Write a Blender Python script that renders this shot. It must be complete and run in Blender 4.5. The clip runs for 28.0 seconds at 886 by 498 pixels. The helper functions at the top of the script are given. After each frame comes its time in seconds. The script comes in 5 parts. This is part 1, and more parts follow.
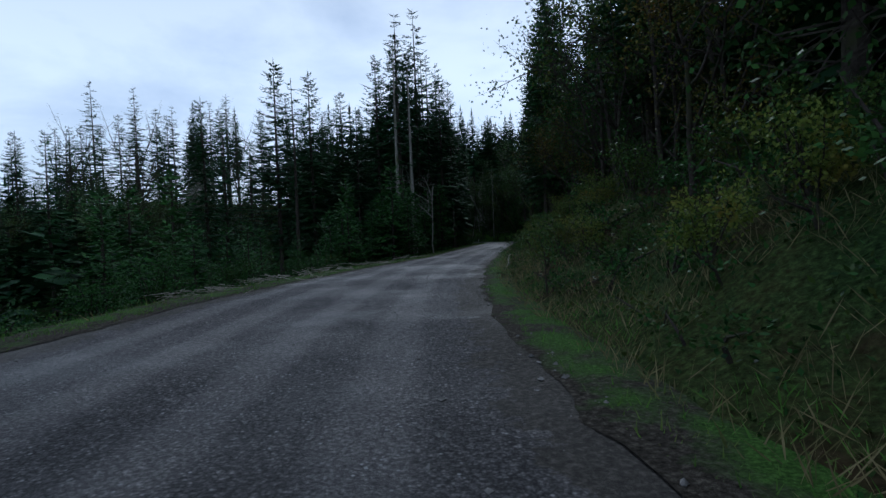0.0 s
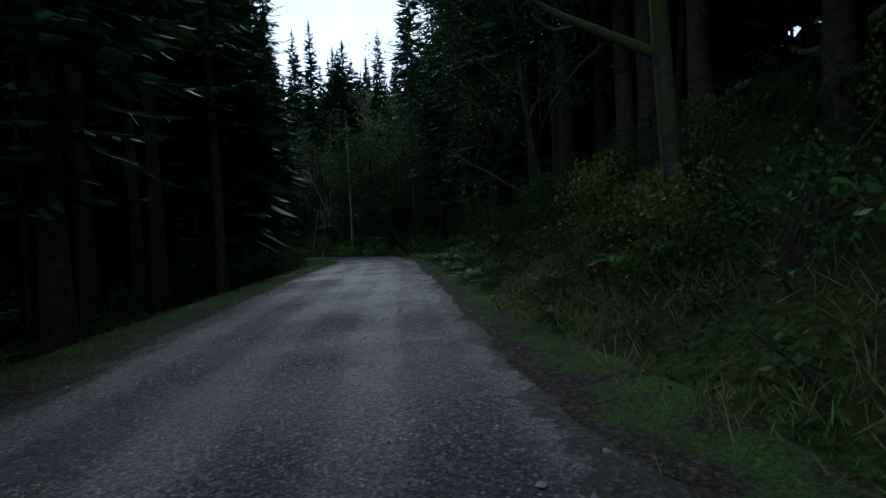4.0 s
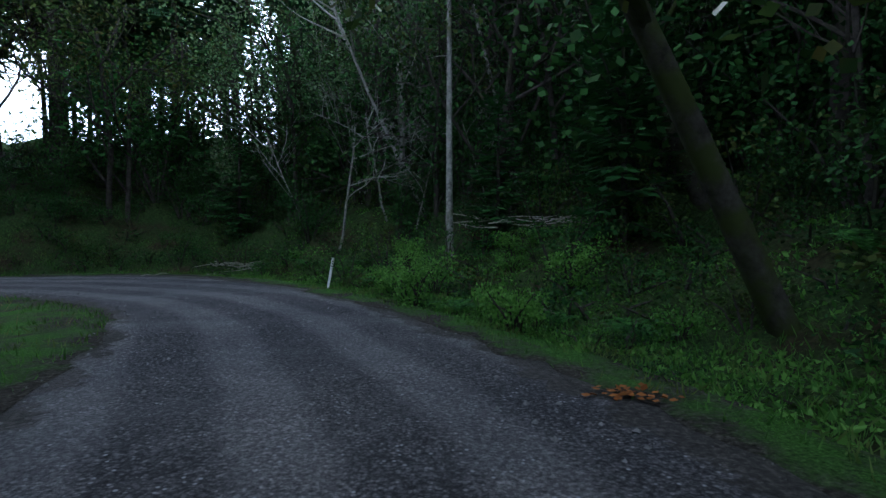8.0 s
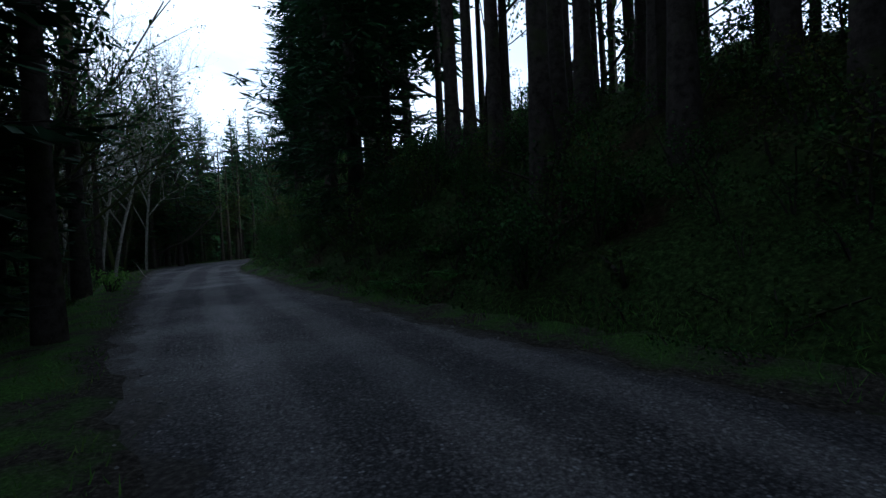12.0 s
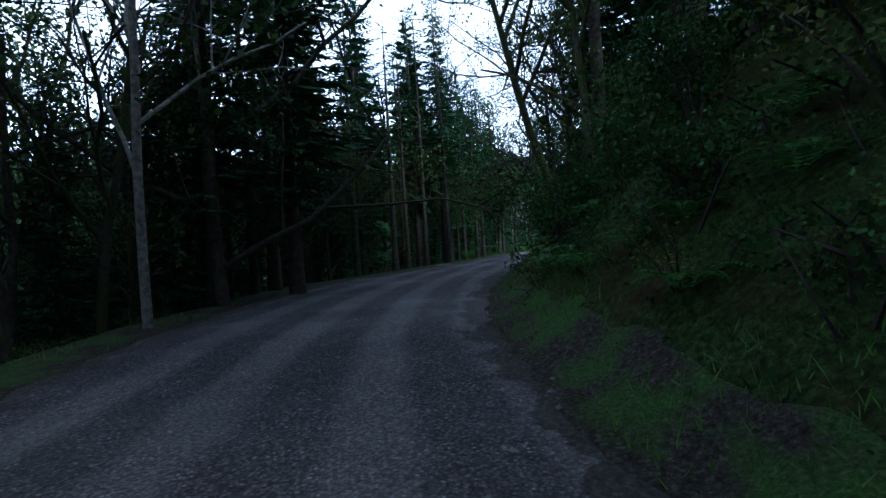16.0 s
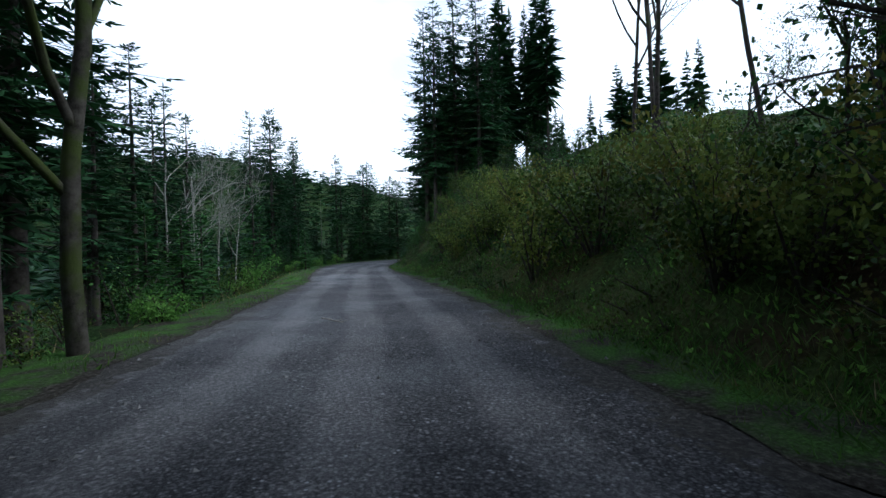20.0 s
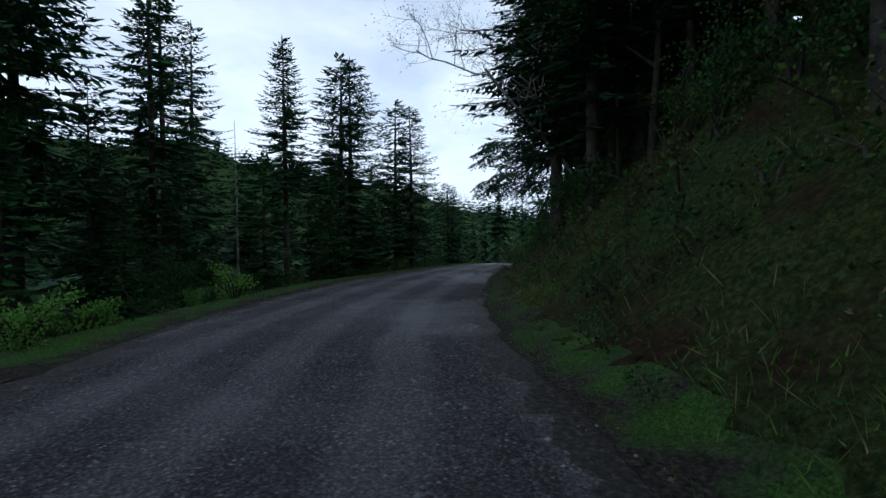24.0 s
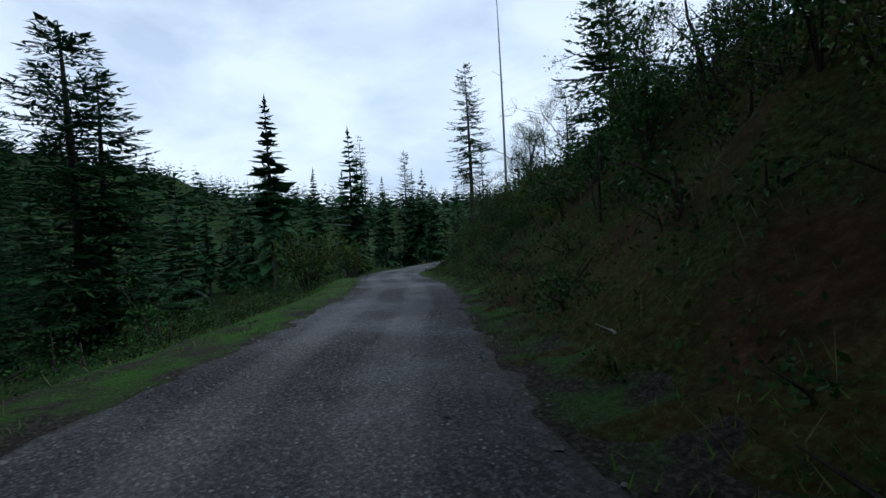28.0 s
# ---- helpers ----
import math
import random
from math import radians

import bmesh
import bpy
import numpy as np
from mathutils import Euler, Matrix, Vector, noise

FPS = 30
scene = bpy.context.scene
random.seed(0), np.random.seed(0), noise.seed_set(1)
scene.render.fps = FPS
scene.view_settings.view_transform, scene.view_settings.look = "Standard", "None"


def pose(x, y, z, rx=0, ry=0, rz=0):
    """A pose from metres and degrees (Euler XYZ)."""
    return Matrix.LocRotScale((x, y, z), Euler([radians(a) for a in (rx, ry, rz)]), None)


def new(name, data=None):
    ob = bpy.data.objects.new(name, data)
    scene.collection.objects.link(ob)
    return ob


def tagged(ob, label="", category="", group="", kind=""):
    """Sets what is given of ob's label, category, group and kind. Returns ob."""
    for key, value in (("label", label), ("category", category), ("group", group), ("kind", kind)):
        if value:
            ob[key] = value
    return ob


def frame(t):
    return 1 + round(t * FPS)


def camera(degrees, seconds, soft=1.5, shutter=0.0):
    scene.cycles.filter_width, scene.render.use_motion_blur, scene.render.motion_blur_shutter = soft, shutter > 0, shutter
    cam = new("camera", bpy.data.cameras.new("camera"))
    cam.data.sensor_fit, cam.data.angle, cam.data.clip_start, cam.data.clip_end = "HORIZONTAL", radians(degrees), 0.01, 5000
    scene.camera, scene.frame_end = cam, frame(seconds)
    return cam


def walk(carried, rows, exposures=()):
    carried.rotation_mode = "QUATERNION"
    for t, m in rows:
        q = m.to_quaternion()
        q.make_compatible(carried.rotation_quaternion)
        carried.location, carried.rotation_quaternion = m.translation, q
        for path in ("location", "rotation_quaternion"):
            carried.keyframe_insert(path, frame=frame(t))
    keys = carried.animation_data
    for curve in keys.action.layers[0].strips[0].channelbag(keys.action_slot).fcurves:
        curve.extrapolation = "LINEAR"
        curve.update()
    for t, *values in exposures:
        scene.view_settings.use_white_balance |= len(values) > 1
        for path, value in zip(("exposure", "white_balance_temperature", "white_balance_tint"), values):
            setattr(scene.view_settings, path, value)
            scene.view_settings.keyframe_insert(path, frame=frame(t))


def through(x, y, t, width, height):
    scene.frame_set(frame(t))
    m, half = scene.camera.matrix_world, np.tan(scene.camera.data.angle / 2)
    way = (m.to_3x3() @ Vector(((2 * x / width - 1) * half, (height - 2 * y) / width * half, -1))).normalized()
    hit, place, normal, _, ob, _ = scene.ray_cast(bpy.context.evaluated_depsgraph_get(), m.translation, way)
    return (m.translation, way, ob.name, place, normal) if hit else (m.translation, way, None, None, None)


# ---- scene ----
# t, x, y, z, tilt, roll, heading
PATH = [
    (0.0, -0.00, -0.00, 1.50, 88.65, 2.49, 0.00),
    (0.5, -0.45, 6.42, 1.50, 88.96, 1.98, -3.65),
    (1.0, -0.51, 12.92, 1.50, 88.81, 2.87, -7.63),
    (1.5, -0.13, 19.38, 1.50, 88.74, 3.45, -11.25),
    (2.0, 0.55, 25.78, 1.49, 88.45, 3.90, -14.14),
    (2.5, 1.49, 32.12, 1.50, 87.95, 4.20, -15.22),
    (3.0, 2.45, 38.38, 1.50, 88.78, 3.06, -15.69),
    (3.5, 3.44, 44.60, 1.50, 88.78, 3.06, -15.87),
    (4.0, 4.44, 50.79, 1.50, 88.78, 3.06, -16.05),
    (4.5, 5.49, 56.99, 1.50, 89.49, 4.47, -16.55),
    (5.0, 6.66, 63.20, 1.50, 88.65, 5.88, -17.67),
    (5.5, 7.90, 69.37, 1.50, 88.39, 6.13, -18.11),
    (6.0, 9.10, 75.43, 1.51, 88.01, 6.08, -17.99),
    (6.5, 10.14, 81.22, 1.50, 88.07, 5.95, -16.35),
    (7.0, 10.77, 86.84, 1.50, 88.51, 3.93, -12.12),
    (7.5, 10.95, 91.90, 1.51, 88.61, 1.69, -7.06),
    (8.0, 10.69, 96.37, 1.51, 88.55, 0.41, -0.72),
    (8.5, 9.90, 99.98, 1.49, 88.06, -0.98, 7.08),
    (9.0, 8.50, 103.09, 1.49, 86.87, -0.64, 16.92),
    (9.5, 6.77, 105.89, 1.49, 86.63, 1.78, 24.73),
    (10.0, 4.31, 108.67, 1.50, 87.48, 1.85, 34.72),
    (10.5, 1.28, 110.75, 1.49, 89.43, 4.78, 49.35),
    (11.0, -2.17, 111.83, 1.50, 88.29, 4.35, 65.15),
    (11.5, -5.82, 112.08, 1.50, 89.57, 2.11, 79.33),
    (12.0, -9.49, 111.39, 1.51, 88.74, 2.75, 94.45),
    (12.5, -12.94, 110.02, 1.49, 89.51, 2.92, 104.50),
    (13.0, -16.47, 108.26, 1.50, 88.78, 3.06, 110.18),
    (13.5, -20.09, 106.23, 1.50, 88.78, 3.06, 112.83),
    (14.0, -23.85, 104.06, 1.50, 88.78, 3.06, 113.56),
    (14.5, -27.80, 101.80, 1.50, 88.17, 3.08, 113.23),
    (15.0, -31.96, 99.49, 1.50, 88.63, 3.29, 112.46),
    (15.5, -36.28, 97.10, 1.50, 88.93, 2.98, 112.02),
    (16.0, -40.88, 94.64, 1.50, 89.29, 3.44, 111.58),
    (16.5, -45.70, 92.12, 1.50, 89.57, 2.12, 110.50),
    (17.0, -50.89, 89.82, 1.51, 89.59, 2.67, 106.48),
    (17.5, -56.50, 88.02, 1.49, 89.61, 5.03, 100.41),
    (18.0, -62.39, 86.70, 1.50, 89.47, 4.98, 94.19),
    (18.5, -68.47, 85.92, 1.50, 89.41, 4.85, 89.11),
    (19.0, -74.63, 85.53, 1.50, 89.53, 2.99, 84.91),
    (19.5, -80.59, 85.59, 1.50, 89.87, 1.99, 82.10),
    (20.0, -86.48, 85.78, 1.50, 89.91, 1.29, 80.78),
    (20.5, -92.22, 86.00, 1.49, 89.52, 1.81, 80.69),
    (21.0, -98.01, 86.11, 1.49, 88.92, 2.64, 81.46),
    (21.5, -103.76, 86.12, 1.49, 88.44, 3.84, 82.39),
    (22.0, -109.37, 86.13, 1.50, 88.78, 3.06, 83.12),
    (22.5, -114.84, 86.12, 1.50, 88.78, 3.06, 83.42),
    (23.0, -120.18, 86.12, 1.50, 88.78, 3.06, 83.01),
    (23.5, -125.40, 86.24, 1.50, 89.78, 0.24, 81.66),
    (24.0, -130.50, 86.60, 1.50, 89.69, 0.94, 79.13),
    (24.5, -135.53, 87.25, 1.50, 89.38, 3.30, 75.98),
    (25.0, -140.57, 88.24, 1.50, 89.19, 3.28, 72.49),
    (25.5, -145.45, 89.47, 1.50, 89.05, 2.10, 69.04),
    (26.0, -150.04, 90.88, 1.50, 88.48, 3.98, 65.32),
    (26.5, -154.38, 92.48, 1.49, 88.37, 4.60, 62.53),
    (27.0, -158.71, 94.28, 1.49, 88.45, 3.81, 59.92),
    (27.5, -163.07, 96.21, 1.51, 88.00, 3.18, 57.76),
    (28.0, -167.40, 98.42, 1.49, 87.67, 3.16, 55.54),
]
EXPOSURE = [(0, -0.3), (2, 0.0), (4.5, 0.35), (6, 0.85), (7, 1.45), (8.2, 2.1), (9, 1.35), (10, 0.8), (11, 0.45), (12.5, 0.85), (14.5, 1.1), (16, 1.15), (17, 1.5), (18, 1.25), (19, 1.2), (20, 0.75), (21, 0.2), (24, 0.05), (26, 0.15), (28, -0.1)]
cam = camera(81.0, 28.0, soft=1.5)
walk(cam, [(r[0], pose(*r[1:])) for r in PATH], exposures=[(t, e, 4850 if 13 < t < 18.5 else 5450 if t > 19.5 else 5200, 6) for t, e in EXPOSURE])

# ---- light ----
SUN_ELEV, SUN_AZ = 42.0, 8.0
world = bpy.data.worlds.new("sky")
scene.world = world
world.use_nodes = True
wt = world.node_tree
wt.nodes.clear()


def wn(kind, **kw):
    n = wt.nodes.new(kind)
    for k, v in kw.items():
        n.inputs[k].default_value = v
    return n


sky = wt.nodes.new("ShaderNodeTexSky")
sky.sky_type = "NISHITA"
sky.sun_disc = False
sky.sun_elevation = radians(SUN_ELEV)
sky.sun_rotation = radians(SUN_AZ)
sky.altitude = 300
sky_gain = wn("ShaderNodeVectorMath")
sky_gain.operation = "SCALE"
sky_gain.inputs["Scale"].default_value = 0.12
wt.links.new(sky.outputs["Color"], sky_gain.inputs[0])
coord = wn("ShaderNodeTexCoord")
stretch = wn("ShaderNodeMapping")
stretch.inputs["Scale"].default_value = (1.0, 1.0, 2.4)
wt.links.new(coord.outputs["Generated"], stretch.inputs["Vector"])
cloud = wn("ShaderNodeTexNoise", Scale=2.6, Detail=8.0, Roughness=0.55, Distortion=0.3)
wt.links.new(stretch.outputs["Vector"], cloud.inputs["Vector"])
ramp = wn("ShaderNodeValToRGB")
ramp.color_ramp.elements[0].position, ramp.color_ramp.elements[0].color = 0.34, (0.78, 0.83, 0.92, 1)
ramp.color_ramp.elements[1].position, ramp.color_ramp.elements[1].color = 0.58, (1.16, 1.17, 1.18, 1)
wt.links.new(cloud.outputs["Fac"], ramp.inputs["Fac"])
blend = wn("ShaderNodeMix")
blend.data_type = "RGBA"
blend.inputs["Factor"].default_value = 0.82
wt.links.new(sky_gain.outputs["Vector"], blend.inputs["A"])
wt.links.new(ramp.outputs["Color"], blend.inputs["B"])
split = wn("ShaderNodeSeparateXYZ")
wt.links.new(coord.outputs["Generated"], split.inputs[0])
lid = wn("ShaderNodeValToRGB")
lid.color_ramp.elements[0].position, lid.color_ramp.elements[0].color = 0.30, (1, 1, 1, 1)
lid.color_ramp.elements[1].position, lid.color_ramp.elements[1].color = 0.85, (0.40, 0.42, 0.46, 1)
wt.links.new(split.outputs["Z"], lid.inputs["Fac"])
heavy = wn("ShaderNodeMix")
heavy.data_type, heavy.blend_type = "RGBA", "MULTIPLY"
heavy.inputs["Factor"].default_value = 1.0
wt.links.new(blend.outputs["Result"], heavy.inputs["A"])
wt.links.new(lid.outputs["Color"], heavy.inputs["B"])
back = wn("ShaderNodeBackground", Strength=1.0)
wt.links.new(heavy.outputs["Result"], back.inputs["Color"])
wo = wn("ShaderNodeOutputWorld")
wt.links.new(back.outputs["Background"], wo.inputs["Surface"])

sun = new("sun", bpy.data.lights.new("sun", "SUN"))
sun.data.energy, sun.data.angle, sun.data.color = 1.2, radians(14), (1.0, 0.96, 0.9)
sun.matrix_world = pose(0, 0, 60, 90 - SUN_ELEV, 0, 180 - SUN_AZ)

# ---- materials ----


class Mat:
    def __init__(self, name, rough=0.8, spec=0.3):
        self.m = bpy.data.materials.new(name)
        self.m.use_nodes = True
        self.t = self.m.node_tree
        self.p = self.t.nodes["Principled BSDF"]
        self.p.inputs["Roughness"].default_value = rough
        self.p.inputs["Specular IOR Level"].default_value = spec
        self.pos = self.node("ShaderNodeNewGeometry").outputs["Position"]

    def node(self, kind, **kw):
        n = self.t.nodes.new(kind)
        for k, v in kw.items():
            n.inputs[k].default_value = v
        return n

    def link(self, a, b):
        self.t.links.new(a, b)

    def noise(self, scale, detail=5.0, rough=0.6, vec=None):
        n = self.node("ShaderNodeTexNoise", Scale=scale, Detail=detail, Roughness=rough)
        self.link(vec or self.pos, n.inputs["Vector"])
        return n.outputs["Fac"]

    def ramp(self, fac, *stops):
        n = self.node("ShaderNodeValToRGB")
        e = n.color_ramp.elements
        while len(e) < len(stops):
            e.new(0.5)
        for el, (at, col) in zip(e, stops):
            el.position, el.color = at, (*col, 1)
        self.link(fac, n.inputs["Fac"])
        return n.outputs["Color"]

    def mix(self, fac, a, b, mode="MIX"):
        n = self.node("ShaderNodeMix")
        n.data_type, n.blend_type = "RGBA", mode
        for s, v in (("Factor", fac), ("A", a), ("B", b)):
            if isinstance(v, (int, float)):
                n.inputs[s].default_value = v
            elif isinstance(v, tuple):
                n.inputs[s].default_value = (*v, 1)
            else:
                self.link(v, n.inputs[s])
        return n.outputs["Result"]

    def bump(self, height, strength, dist=0.05):
        n = self.node("ShaderNodeBump", Strength=strength, Distance=dist)
        self.link(height, n.inputs["Height"])
        self.link(n.outputs["Normal"], self.p.inputs["Normal"])

    def color(self, c):
        self.link(c, self.p.inputs["Base Color"])
        return self.m


def leaf_mat(name, dark, light, rough=0.55, through=0.25, warm=None):
    k = Mat(name, rough, 0.06)
    info = k.node("ShaderNodeObjectInfo").outputs["Random"]
    isl = k.node("ShaderNodeNewGeometry").outputs["Random Per Island"]
    c = k.ramp(isl, (0.0, dark), (1.0, light))
    if warm:
        w = k.ramp(k.noise(0.9), (0.5, (0, 0, 0)), (0.68, (1, 1, 1)))
        c = k.mix(w, c, warm)
    big = k.ramp(info, (0.0, (0.72, 0.76, 0.74)), (1.0, (1.15, 1.12, 1.0)))
    c = k.mix(1.0, c, big, "MULTIPLY")
    k.color(c)
    tr = k.node("ShaderNodeBsdfTranslucent")
    k.link(c, tr.inputs["Color"])
    ms = k.node("ShaderNodeMixShader", Fac=through)
    k.link(k.p.outputs["BSDF"], ms.inputs[1])
    k.link(tr.outputs["BSDF"], ms.inputs[2])
    k.link(ms.outputs["Shader"], k.t.nodes["Material Output"].inputs["Surface"])
    return k.m


def bark_mat(name, dark, light, moss=None, amount=0.5, scale=6.0):
    k = Mat(name, 0.9, 0.05)
    n = k.noise(scale, 8, 0.7)
    c = k.ramp(n, (0.35, dark), (0.65, light))
    if moss:
        c = k.mix(k.ramp(k.noise(1.6, 6), (amount - 0.08, (0, 0, 0)), (amount + 0.08, (1, 1, 1))), c, moss)
    k.bump(n, 0.7, 0.04)
    return k.color(c)


NEEDLE = leaf_mat("fir_needles", (0.009, 0.028, 0.014), (0.038, 0.100, 0.038), 0.65, 0.10)
NEEDLE_YOUNG = leaf_mat("young_fir_needles", (0.014, 0.046, 0.014), (0.058, 0.150, 0.040), 0.65, 0.14)
LEAF_DARK = leaf_mat("evergreen_leaves", (0.009, 0.030, 0.009), (0.055, 0.135, 0.034), 0.5, 0.14, (0.045, 0.078, 0.02))
LEAF_OLIVE = leaf_mat("olive_leaves", (0.016, 0.034, 0.009), (0.090, 0.145, 0.034), 0.5, 0.18, (0.095, 0.085, 0.022))
LEAF_BRIGHT = leaf_mat("bright_leaves", (0.07, 0.16, 0.03), (0.20, 0.38, 0.08), 0.5, 0.4)
LEAF_YELLOW = leaf_mat("yellow_green_leaves", (0.045, 0.075, 0.014), (0.17, 0.22, 0.05), 0.5, 0.35, (0.16, 0.13, 0.03))
LEAF_AUTUMN = leaf_mat("olive_brown_leaves", (0.028, 0.034, 0.008), (0.14, 0.13, 0.035), 0.5, 0.25, (0.12, 0.075, 0.018))
# green leaves made paler in colour, standing in for light through the crowns
LEAF_AS_LIT = leaf_mat("green_leaves_as_lit", (0.08, 0.14, 0.06), (0.24, 0.36, 0.16), 0.5, 0.5)
FERN = leaf_mat("fern_fronds", (0.02, 0.07, 0.015), (0.085, 0.20, 0.045), 0.5, 0.3)
GRASS = leaf_mat("green_grass", (0.04, 0.10, 0.018), (0.12, 0.24, 0.05), 0.6, 0.3, (0.15, 0.17, 0.06))
STRAW = leaf_mat("dry_grass", (0.10, 0.085, 0.045), (0.30, 0.25, 0.14), 0.7, 0.25, (0.10, 0.12, 0.04))
BARK = bark_mat("fir_bark", (0.020, 0.017, 0.015), (0.070, 0.060, 0.052), (0.05, 0.06, 0.025), 0.62)
MOSSY = bark_mat("mossy_bark", (0.022, 0.019, 0.016), (0.070, 0.064, 0.052), (0.040, 0.052, 0.015), 0.50)
PALE = bark_mat("pale_alder_bark", (0.10, 0.095, 0.085), (0.34, 0.33, 0.30), (0.12, 0.13, 0.07), 0.60, 9.0)
DEADWOOD = bark_mat("weathered_wood", (0.17, 0.15, 0.125), (0.42, 0.39, 0.34), None, 0.5, 12.0)


def road_mat():
    k = Mat("wet_gravel", 0.75, 0.22)
    lane = k.node("ShaderNodeUVMap")
    lane.uv_map = "UVMap"
    uv = lane.outputs["UV"]
    sep = k.node("ShaderNodeSeparateXYZ")
    k.link(uv, sep.inputs[0])
    wob = k.node("ShaderNodeMath")
    wob.operation = "MULTIPLY_ADD"
    k.link(k.noise(0.12, 3), wob.inputs[0])
    wob.inputs[1].default_value = 1.0
    k.link(sep.outputs["X"], wob.inputs[2])
    comb = k.node("ShaderNodeCombineXYZ")
    k.link(wob.outputs[0], comb.inputs["X"])
    wave = k.node("ShaderNodeTexWave", Scale=0.205, Distortion=0.6, Detail=2.0)
    wave.inputs["Detail Scale"].default_value = 0.6
    k.link(comb.outputs[0], wave.inputs["Vector"])
    tracks = k.ramp(wave.outputs["Fac"], (0.35, (0, 0, 0)), (0.8, (1, 1, 1)))
    fine = k.noise(26.0, 8, 0.8)
    c = k.ramp(fine, (0.34, (0.024, 0.024, 0.026)), (0.5, (0.10, 0.10, 0.104)), (0.66, (0.27, 0.27, 0.28)))
    fade = k.mix(0.65, (1, 1, 1), k.mix(tracks, (0.70, 0.68, 0.68), (1.38, 1.34, 1.30)))
    c = k.mix(1.0, c, fade, "MULTIPLY")
    c = k.mix(1.0, c, k.ramp(k.noise(0.35, 4), (0.3, (0.72, 0.72, 0.74)), (0.7, (1.25, 1.2, 1.15))), "MULTIPLY")
    pebbles = k.node("ShaderNodeTexVoronoi", Scale=34.0)
    k.link(k.pos, pebbles.inputs["Vector"])
    grey = k.node("ShaderNodeSeparateXYZ")
    k.link(pebbles.outputs["Color"], grey.inputs[0])
    tone = k.ramp(grey.outputs["X"], (0.0, (0.42, 0.42, 0.44)), (0.55, (0.95, 0.95, 0.95)), (0.9, (1.35, 1.34, 1.32)), (1.0, (1.9, 1.88, 1.85)))
    joint = k.ramp(pebbles.outputs["Distance"], (0.35, (1, 1, 1)), (0.75, (0.35, 0.35, 0.37)))
    loose = k.mix(tracks, (0.95, 0.95, 0.95), (0.5, 0.5, 0.5))
    c = k.mix(1.0, c, k.mix(loose, (1, 1, 1), k.mix(1.0, tone, joint, "MULTIPLY")), "MULTIPLY")
    vor = k.node("ShaderNodeTexVoronoi", Scale=15.0)
    k.link(k.pos, vor.inputs["Vector"])
    speck = k.ramp(vor.outputs["Distance"], (0.14, (1, 1, 1)), (0.26, (0, 0, 0)))
    keep = k.ramp(k.noise(3.0, 3), (0.5, (0, 0, 0)), (0.62, (1, 1, 1)))
    c = k.mix(k.mix(1.0, speck, keep, "MULTIPLY"), c, (0.36, 0.36, 0.37))
    # earth and litter creep in from the sides
    side = k.node("ShaderNodeUVMap")
    side.uv_map = "across"
    part_x = k.node("ShaderNodeSeparateXYZ")
    k.link(side.outputs["UV"], part_x.inputs[0])
    creep = k.node("ShaderNodeMath")
    creep.operation = "MULTIPLY_ADD"
    k.link(k.noise(1.3, 6, 0.7), creep.inputs[0])
    creep.inputs[1].default_value = 0.55
    k.link(part_x.outputs["X"], creep.inputs[2])
    earth = k.ramp(k.noise(16.0, 8, 0.75), (0.36, (0.016, 0.014, 0.012)), (0.52, (0.050, 0.045, 0.039)), (0.66, (0.13, 0.12, 0.105)))
    c = k.mix(k.ramp(creep.outputs[0], (0.98, (0, 0, 0)), (1.22, (1, 1, 1))), c, earth)
    wet = k.ramp(k.noise(0.22, 3), (0.38, (0.52, 0.52, 0.52)), (0.56, (0.88, 0.88, 0.88)))
    k.link(wet, k.p.inputs["Roughness"])
    k.bump(fine, 0.9, 0.05)
    return k.color(c)


def ground_mat():
    k = Mat("forest_floor", 0.95, 0.03)
    fine = k.noise(7.0, 9, 0.72)
    litter = k.ramp(fine, (0.32, (0.009, 0.007, 0.005)), (0.5, (0.026, 0.020, 0.013)), (0.68, (0.075, 0.058, 0.036)))
    green = k.ramp(k.noise(12.0, 7, 0.75), (0.38, (0.008, 0.018, 0.006)), (0.52, (0.028, 0.055, 0.016)), (0.66, (0.07, 0.12, 0.035)))
    c = k.mix(k.ramp(k.noise(0.55, 6), (0.34, (0, 0, 0)), (0.50, (1, 1, 1))), litter, green)
    soil = k.node("ShaderNodeVertexColor")
    soil.layer_name = "soil"
    red = k.ramp(k.noise(3.2, 9, 0.75), (0.34, (0.03, 0.014, 0.008)), (0.56, (0.17, 0.072, 0.032)), (0.72, (0.30, 0.155, 0.085)))
    c = k.mix(soil.outputs["Color"], c, red)
    k.bump(fine, 0.9, 0.12)
    return k.color(c)




def turf_mat():
    k = Mat("verge_turf", 0.95, 0.03)
    soil = k.node("ShaderNodeVertexColor")
    soil.layer_name = "soil"
    fine = k.noise(30.0, 8, 0.75)
    grass = k.ramp(fine, (0.36, (0.018, 0.045, 0.009)), (0.52, (0.06, 0.135, 0.025)), (0.66, (0.13, 0.25, 0.055)))
    dirt = k.ramp(k.noise(18.0, 8, 0.75), (0.36, (0.018, 0.016, 0.013)), (0.52, (0.054, 0.048, 0.040)), (0.66, (0.14, 0.125, 0.105)))
    bare = k.mix(1.0, k.ramp(k.noise(1.1, 6), (0.42, (0, 0, 0)), (0.62, (1, 1, 1))), soil.outputs["Color"], "ADD")
    k.bump(fine, 0.9, 0.06)
    return k.color(k.mix(bare, grass, dirt))


ROAD = road_mat()
TURF = turf_mat()
GROUND = ground_mat()


def plain_mat(name, a, b, scale=20.0, rough=0.6):
    k = Mat(name, rough, 0.3)
    return k.color(k.ramp(k.noise(scale, 6), (0.35, a), (0.65, b)))


